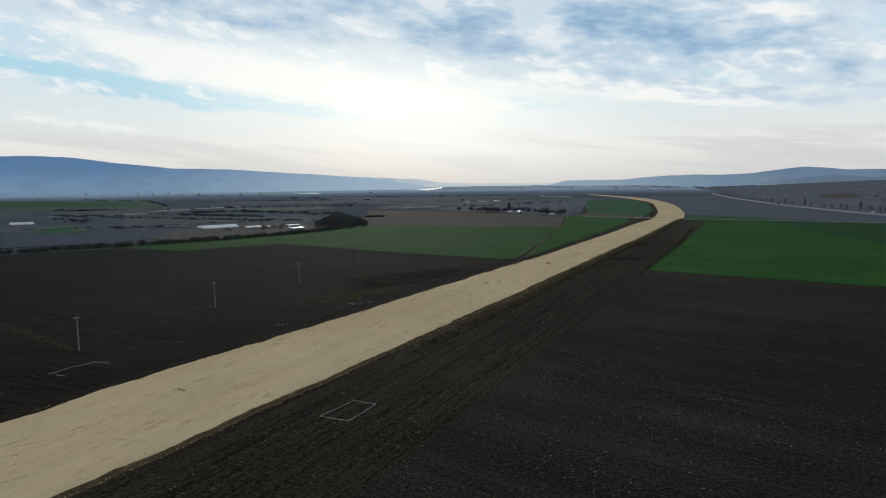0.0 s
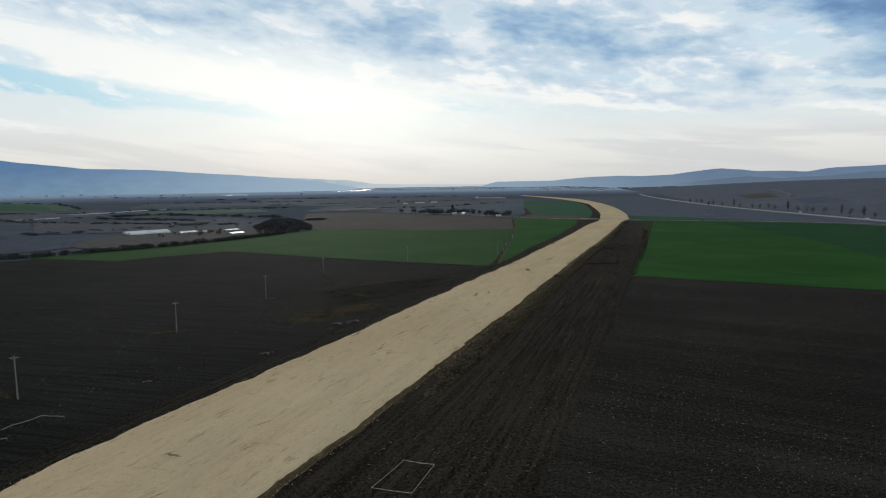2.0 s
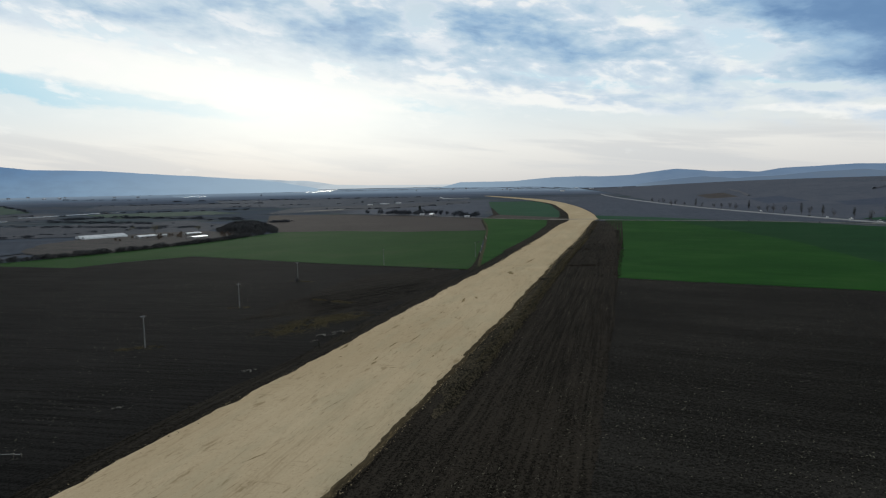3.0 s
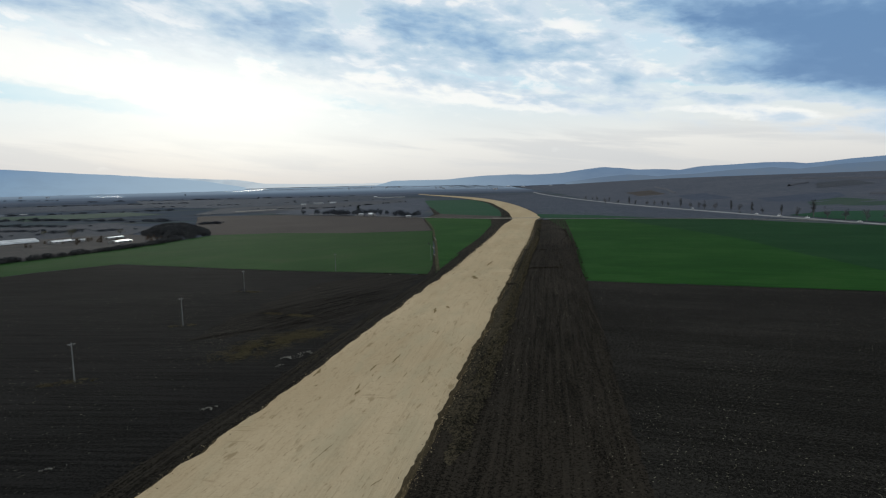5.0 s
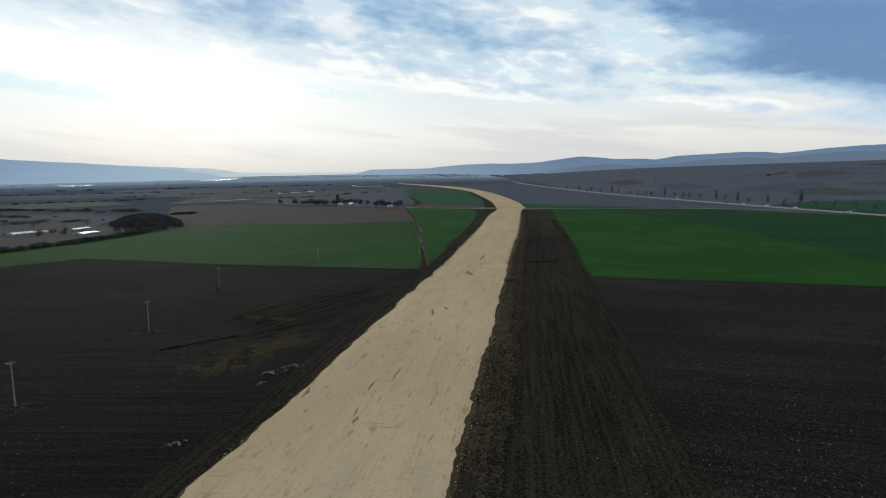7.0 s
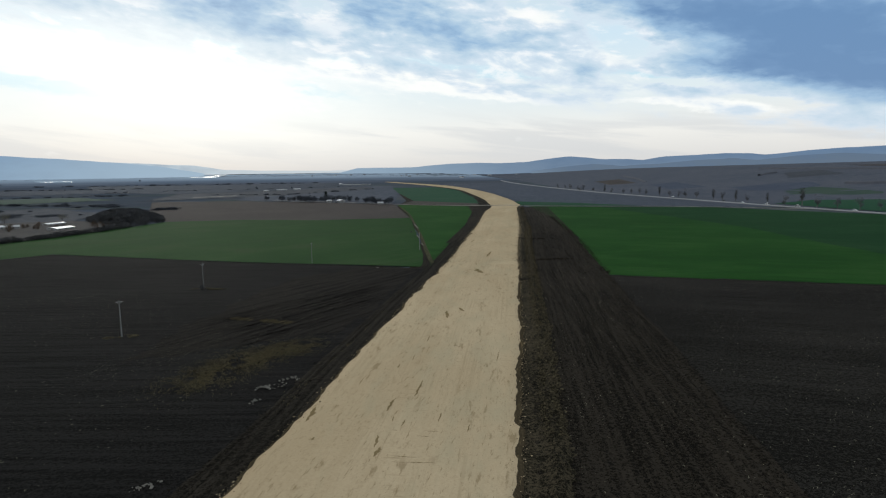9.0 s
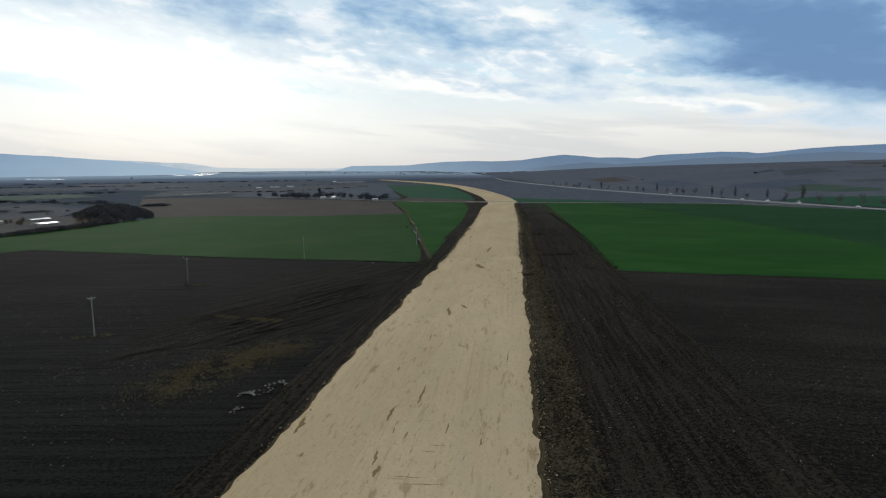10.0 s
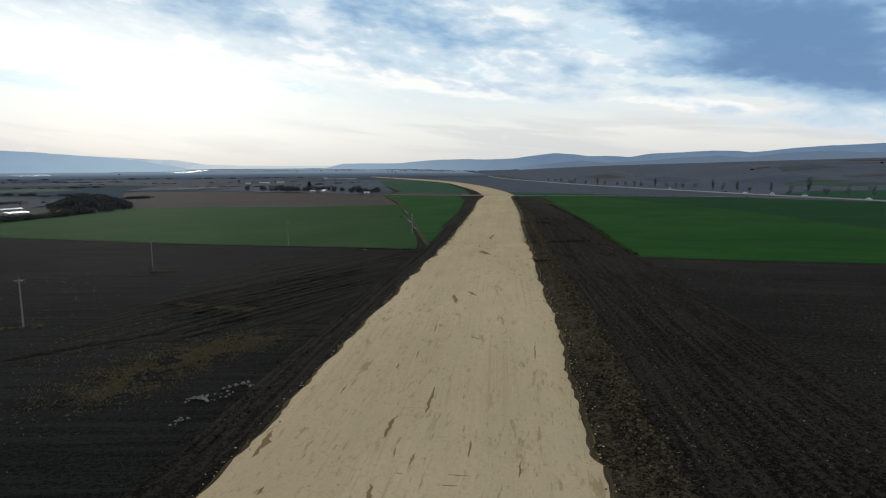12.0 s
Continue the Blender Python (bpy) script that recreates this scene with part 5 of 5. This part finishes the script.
# ---- pegged plots, rubble and lost things ----
def tape_plot(points, closed, label):
    """Narrow white tape stretched between short pegs."""
    thing = empty("tape_plot", points[0][0], points[0][1])
    ox, oy = points[0]
    for x, y in points:
        bm = bmesh.new()
        add_tube(bm, (x - ox, y - oy, -0.2), (x - ox, y - oy, 0.75), 0.035, 0.03, 5)
        part("peg", bm, WOOD, thing)
    pairs = list(zip(points, points[1:])) + ([(points[-1], points[0])] if closed else [])
    for (ax, ay), (bx, by) in pairs:
        steps = 8
        d = Vector((bx - ax, by - ay, 0)).normalized()
        side = Vector((-d.y, d.x, 0)) * 0.03
        rows = []
        for k in range(steps + 1):
            u = k / steps
            x, y = ax - ox + (bx - ax) * u, ay - oy + (by - ay) * u
            sag = 0.5 - 0.10 * 4 * u * (1 - u) + 0.05 * wob(ax + bx * u, ay + by * u, 1.3)
            c = Vector((x, y, sag)) + side * wob(ax + u * 5, by, 0.7)
            rows.append([tuple(c + side), tuple(c + Vector((0, 0, 0.05))), tuple(c - side)])
        part("tape", grid_mesh(rows), TAPE, thing)
    return tagged(thing, label, "marked plot", "marked plots")


tape_plot([(-12.8, 105.3), (-8.4, 103.2), (-12.1, 95.2), (-17.5, 97.4)], True, "white tape rectangle pegged out on bare soil")
tape_plot([(-83.2, 123.3), (-81.4, 128.2), (-78.4, 132.6), (-75.6, 132), (-74.2, 131.6)], False, "white tape line pegged out near a power pole")
tape_plot([(-81.8, 123.9), (-80.8, 122.5), (-78.7, 122.3)], False, "loose hook of white tape on bare soil")


def add_clod(bm, rng, x, y, z, r):
    """A lump: an uneven eight-sided stone."""
    ps = [(1, 0, 0), (0, 1, 0), (-1, 0, 0), (0, -1, 0), (0, 0, 1), (0, 0, -1)]
    t = rng.uniform(0, 6.28)
    vs = []
    for px, py, pz in ps:
        k = r * rng.uniform(0.7, 1.25)
        vs.append(bm.verts.new((x + k * (px * math.cos(t) - py * math.sin(t)), y + k * (px * math.sin(t) + py * math.cos(t)), z + k * pz * 0.7)))
    for a, b in ((0, 1), (1, 2), (2, 3), (3, 0)):
        bm.faces.new((vs[a], vs[b], vs[4]))
        bm.faces.new((vs[b], vs[a], vs[5]))


def rubble(x, y, count, spread, mat, label, stretch=1.0, size=0.35, turn=0.0):
    rng = random.Random(int(abs(x * 7 + y)))
    thing = empty("rubble_pile", x, y, turn)
    for k in range(count):
        bm = bmesh.new()
        d = abs(rng.gauss(0, spread)) * 0.7
        a = rng.uniform(0, 6.28)
        add_clod(bm, rng, math.cos(a) * d * stretch, math.sin(a) * d, 0.12 + 0.25 * math.exp(-d), size * rng.uniform(0.25, 0.95))
        part("chunk", bm, mat, thing)
    return tagged(thing, label, "rubble pile", "rubble beside the track")


rubble(-24.6, 206.2, 26, 0.9, RUBBLE, "small pile of pale broken rubble on soil", 2.2, 0.34, 25)
rubble(-29.8, 202.9, 24, 1.0, RUBBLE, "scattered pale rubble on dark soil", 1.5, 0.36, 40)
rubble(-26.5, 203.5, 12, 1.3, RUBBLE, "few pale lumps beside the earth track", 2.0, 0.25, 30)
rubble(-31.7, 196.4, 14, 0.8, RUBBLE, "dry pale lumps beside the earth track", 1.8, 0.28, 60)
rubble(-45.6, 171.5, 26, 0.9, RUBBLE, "low strip of pale lumps on dark soil", 2.6, 0.30, 20)
rubble(-66.8, 151.6, 14, 0.7, RUBBLE, "low pale lumps beside the sand bed", 2.2, 0.25, 20)


def pipe(x, y, x1, y1, label):
    thing = empty("pipe", x, y)
    n = max(2, int(math.hypot(x1 - x, y1 - y) / 4))
    for k in range(n):
        u, v = k / n, (k + 0.93) / n
        bm = bmesh.new()
        add_tube(bm, ((x1 - x) * u, (y1 - y) * u, 0.45), ((x1 - x) * v, (y1 - y) * v, 0.45), 0.3, 0.3, 9)
        part("section", bm, RUBBLE, thing)
    return tagged(thing, label, "pipe", "pale pipes along the field margin")


pipe(89.7, 502, 95.6, 531, "pale concrete pipe sections laid along a field margin")
pipe(70.4, 434, 73.6, 451, "short run of pale concrete pipe on a field margin")
pipe(61.8, 400, 63.3, 408, "single pale pipe sections on a field margin")
rubble(21.4, 333.9, 10, 0.5, RUBBLE, "pale lump of concrete at the field corner", 1.3, 0.4)


# ---- loose earth and crop residue ----
def along(points, count, rng, near, far):
    line = resample(smooth_line(points), 600)
    way = np.gradient(line, axis=0)
    for _ in range(count):
        i = rng.randrange(600)
        dx, dy = way[i] / np.hypot(*way[i])
        o = rng.uniform(near, far)
        yield line[i][0] + dy * o + dx * rng.uniform(-1.5, 1.5), line[i][1] - dx * o + dy * rng.uniform(-1.5, 1.5)


def clods(points, count, near, far, low, high, lift, mat, label, seed):
    rng = random.Random(seed)
    bm = bmesh.new()
    for x, y in along(points, count, rng, near, far):
        r = low + (high - low) * rng.random() ** 3
        add_clod(bm, rng, x, y, land(x, y) + lift * rng.uniform(0.6, 1.1) + r * 0.3, r)
    tagged(part("soil_clods", bm, mat), label, "soil clods", kind="stuff")


clods(EDGE_R[4:12], 17000, 3.3, 6.3, 0.04, 0.28, 0.72, CLOD, "brown lumps of turned topsoil on the spoil heap", 3)
clods(EDGE_R[1:12], 9000, 8.0, 33.0, 0.06, 0.26, 0.1, CLOD_DARK, "dark clods scattered over the stripped corridor", 4)
clods(EDGE_R[1:13], 5000, -1.4, 0.5, 0.03, 0.15, 0.2, SAND, "pale sand crumbs spilled along the edge of the bed", 11)
clods(EDGE_R[1:13], 4500, -1.8, 0.3, 0.03, 0.16, 0.58, CLOD, "brown earth crumbs on the rim of the sand", 12)
clods(EDGE_L[1:14], 4000, 0.3, 2.4, 0.03, 0.15, 0.2, SAND, "pale sand crumbs spilled along the track side", 13)
clods(EDGE_L[1:14], 3500, 0.6, 2.8, 0.03, 0.16, 0.6, CLOD, "brown earth crumbs on the track-side rim of the sand", 14)
clods(EDGE_L[1:12], 1500, -6.5, -0.8, 0.06, 0.28, 0.2, CLOD_DARK, "dark clods along the rutted track", 5)
clods([(99.6, 285.3), (131.8, 351.7), (158.1, 402), (226.6, 556)], 1500, -1.9, 1.5, 0.10, 0.42, 0.08, CLOD_DARK, "dark lumps thrown up along the wheat edge", 8)
clods([(84.6, 284.4), (126.9, 363.9), (161.4, 431)], 420, -10, 9, 0.12, 0.5, 0.15, CLOD_DARK, "dark heaps of turned soil in the corridor", 6)
clods([(-41.4, 214.3), (-34.3, 221.2), (-22.1, 231.2)], 700, -5, 5, 0.08, 0.3, 0.12, CLOD, "dry weed tussocks and lumps", 7)


def residue(count, x0, x1, y0, y1, inside, label, seed):
    """Pale bits of straw and stalk lying on the ploughed soil, thicker in some places."""
    rng = random.Random(seed)
    bm = bmesh.new()
    made = 0
    while made < count:
        x, y = rng.uniform(x0, x1), y0 + (y1 - y0) * rng.random() ** 1.3
        if not inside(x, y) or wob(x, y, 26, 1.5) + 0.5 * wob(x, y, 7, 2.5) < rng.uniform(-0.5, 0.5):
            continue
        made += 1
        a, l, w = rng.gauss(0.6, 0.8), rng.uniform(0.06, 0.26), rng.uniform(0.02, 0.05)
        ca, sa = math.cos(a), math.sin(a)
        z = land(x, y) + 0.07
        pts = [(-l, -w, 0), (l, -w * 0.5, rng.uniform(0, 0.10)), (l * 0.7, w, 0.05), (-l * 0.8, w, 0.02)]
        bm.faces.new([bm.verts.new((x + ca * px - sa * py, y + sa * px + ca * py, z + pz)) for px, py, pz in pts])
    tagged(part("crop_residue", bm, STRAW), label, "straw", kind="stuff")


residue(9000, -20, 210, 40, 280, lambda x, y: x > 20 + (y - 128) * 0.505 + 2 and y < 281 - (x - 97) * 0.76, "pale bits of straw scattered on the ploughed field", 8)
residue(3500, -60, 120, 60, 320, lambda x, y: 8 < (x - (-14 + (y - 131.5) * 0.50)) < 36, "pale straw bits in the stripped corridor", 9)
residue(5000, -150, 20, 110, 320, lambda x, y: x < -58 + (y - 143) * 0.49 - 10, "pale straw bits on the river-side field", 10)


def tufts(points, spread, count, size, mat, label, seed):
    """Dry weed tufts, each a few blades, thick in the middle and thinning out unevenly."""
    rng = random.Random(seed)
    bm = bmesh.new()
    line = resample(points, 200)
    made = 0
    while made < count:
        x, y = line[rng.randrange(200)]
        x, y = x + rng.gauss(0, spread), y + rng.gauss(0, spread)
        if wob(x, y, 3.5, 4.4) + 0.6 * wob(x, y, 1.2, 6.6) < rng.uniform(-0.45, 0.35):
            continue
        made += 1
        add_leaf(bm, rng, (x, y, land(x, y) + 0.08), size * rng.uniform(0.4, 1.2), 0.3)
    tagged(part("dry_grass", bm, mat), label, "dry grass", kind="stuff")


tufts([(-41, 209), (-37, 216), (-31, 222), (-25, 226), (-19, 231)], 3.0, 24000, 0.17, STRAW_OLIVE, "olive-brown dry weeds on bare soil", 21)
tufts([(-47, 208), (-43, 212), (-38, 222), (-30, 229)], 3.6, 3500, 0.2, STRAW_OLIVE, "sparse dry weeds round the thick patch", 28)
tufts([(-60, 222), (-40, 240), (-15, 262), (5, 280)], 6.0, 3000, 0.16, STRAW, "thin straw caught in the harrowed ridges", 29)
tufts([(-35.5, 263), (-31, 260), (-26, 256), (-21, 252)], 0.75, 6500, 0.2, STRAW_OLIVE, "pale strip of dry straw on bare soil", 22)
tufts([(-83.2, 199.7), (-76.7, 200.7), (-70.9, 198.5)], 0.9, 900, 0.24, STRAW_OLIVE, "dry grass island round a power pole", 23)
tufts([(-48.5, 313), (-44.4, 313.3), (-38.3, 309.7)], 0.8, 700, 0.24, STRAW_OLIVE, "dry grass round a power pole", 24)
tufts([(-63.8, 253.3), (-60.7, 253.5), (-57.7, 252.8)], 0.7, 400, 0.22, STRAW_OLIVE, "dry grass tuft round a power pole", 25)
tufts([(-134, 176.1), (-120.4, 166.7), (-111.1, 159.4), (-99.7, 151), (-91.4, 144.8)], 0.9, 1800, 0.26, STRAW_OLIVE, "dry grass line across the ploughed field", 26)
tufts([(-27.1, 191.7), (-19, 207.8), (-7.9, 227.9), (6.2, 256.1)], 1.1, 1600, 0.22, STRAW_OLIVE, "dry weeds along the rutted track", 27)


# ---- damp marks, gouges and the dark step line on the sand ----
BED = BVHTree.FromPolygons([v.co for v in ROAD.data.vertices], [tuple(f.vertices) for f in ROAD.data.polygons])


def bed_height(x, y):
    """Height of the sand at a place, or of the land beside it."""
    hit = BED.ray_cast(Vector((x, y, 60)), Vector((0, 0, -1)))[0]
    return hit.z if hit else land(x, y)


def damp_patch(x0, y0, x1, y1, wide, seed):
    """A low ragged smear of wet sand between two points."""
    n, d = 14, Vector((x1 - x0, y1 - y0, 0))
    side = Vector((-d.y, d.x, 0)).normalized() * wide
    rows = []
    for k in range(n + 1):
        u = k / n
        w = 0.5 * math.sin(math.pi * min(0.98, max(0.02, u))) ** 0.6 * (0.75 + 0.55 * wob(k * 0.61, seed, 1.0) + 0.35 * wob(k * 1.7, seed + 3, 1.0))
        c = Vector((x0, y0, 0)) + d * u + side * 0.5 * wob(k * 0.5, seed + 9, 1.0)
        row = []
        for v in (-1, -0.4, 0.4, 1):
            p = c + side * (w * v)
            row.append((p.x, p.y, bed_height(p.x, p.y) + (0.018 if abs(v) < 0.5 else 0.006)))
        rows.append(row)
    part("damp_patch", grid_mesh(rows), SAND_DAMP, ROAD, "damp dark smears and step line on the sand")


MARKS = [
        (-2.3, 194.3, -6, 187, 0.5), (-9.1, 187.7, -12.1, 182.5, 0.55), (-15.3, 174.2, -16.7, 170.6, 0.5), (-15.9, 170.3, -17.4, 167.9, 0.75), (-15.3, 167.4, -12, 165.7, 0.22), (-15.5, 165.6, -10.3, 163.5, 0.25),
        (-8.8, 173.3, -6.7, 172.3, 0.2), (-9.8, 171.8, -8.5, 171.1, 0.18), (-12.9, 175.4, -12.3, 175, 0.2), (-4, 178.8, -5.6, 175.7, 0.25), (25.2, 248.3, 24.8, 243.5, 1.3), (20.8, 246.6, 18.1, 237.9, 0.9),
        (11, 214, 11.6, 212.1, 0.5), (-24, 177.3, -24.6, 176.1, 0.35), (-4.7, 203, -3.6, 205.5, 0.3), (-24.7, 183.6, -22.1, 189, 0.9), (-11.4, 180.2, -12.2, 178.2, 0.2), (-10.1, 178.3, -11.2, 176.3, 0.3),
        (55.8, 311.4, 54.3, 300.3, 3), (84.4, 360.6, 74.1, 342.7, 1.2), (-3.7, 234.9, -1.3, 238.8, 0.5), (6.4, 218.8, 8.5, 223.4, 0.3), (-2.9, 170.6, -1.5, 173.2, 0.25), (15, 200, 18.2, 205.9, 0.3),
        (-0.9, 206.4, 0.8, 209.9, 0.25), (-13.7, 196.7, -12.1, 199.8, 0.2), (-49.4, 111.7, -46.7, 110.2, 0.9), (-49.9, 111, -48.2, 112.3, 0.35), (-39, 120.2, -35.2, 123.7, 0.3), (-60.2, 81.1, -59.6, 82.1, 0.5),
        (-48, 86.6, -46.2, 87.5, 0.3), (-47.7, 96.6, -44.9, 99.3, 0.3), (-62, 84.7, -59.4, 86.8, 0.25), (-55.4, 91.3, -54.2, 94.9, 0.2), (-20.2, 129.8, -18, 131.6, 0.25), (-27.7, 139.8, -23.3, 146.1, 0.2),
        (-55.7, 72.9, -53.5, 75.3, 0.25), (88.7, 399, 95.5, 411, 0.9), (30.4, 292.1, 33.4, 299.2, 0.4), (48.5, 320.2, 52.6, 328.3, 0.4), (60.6, 322.1, 62.6, 327.1, 0.5), (46.5, 338.5, 60.6, 334.2, 0.35),
        # This mark and the one before draw the dark line of the bed's step.
        (60.6, 334.7, 76.6, 329, 0.3),
]
for k, mark in enumerate(MARKS):
    damp_patch(*mark, k * 3.7)


for k, ends in enumerate(([(-33.4, 79.5), (-24.0, 77.6)], [(-24.2, 96.5), (-15.6, 85.8)], [(-27.0, 76.8), (-19.0, 76.0)], [(-13.5, 73.8), (-8.3, 82.3)], [(-31.5, 91.0), (-19.5, 90.0)])):
    tufts(ends, 0.45, 420, 0.16, STRAW_OLIVE, "dry pale scuffed streak in the stripped corridor", 40 + k)
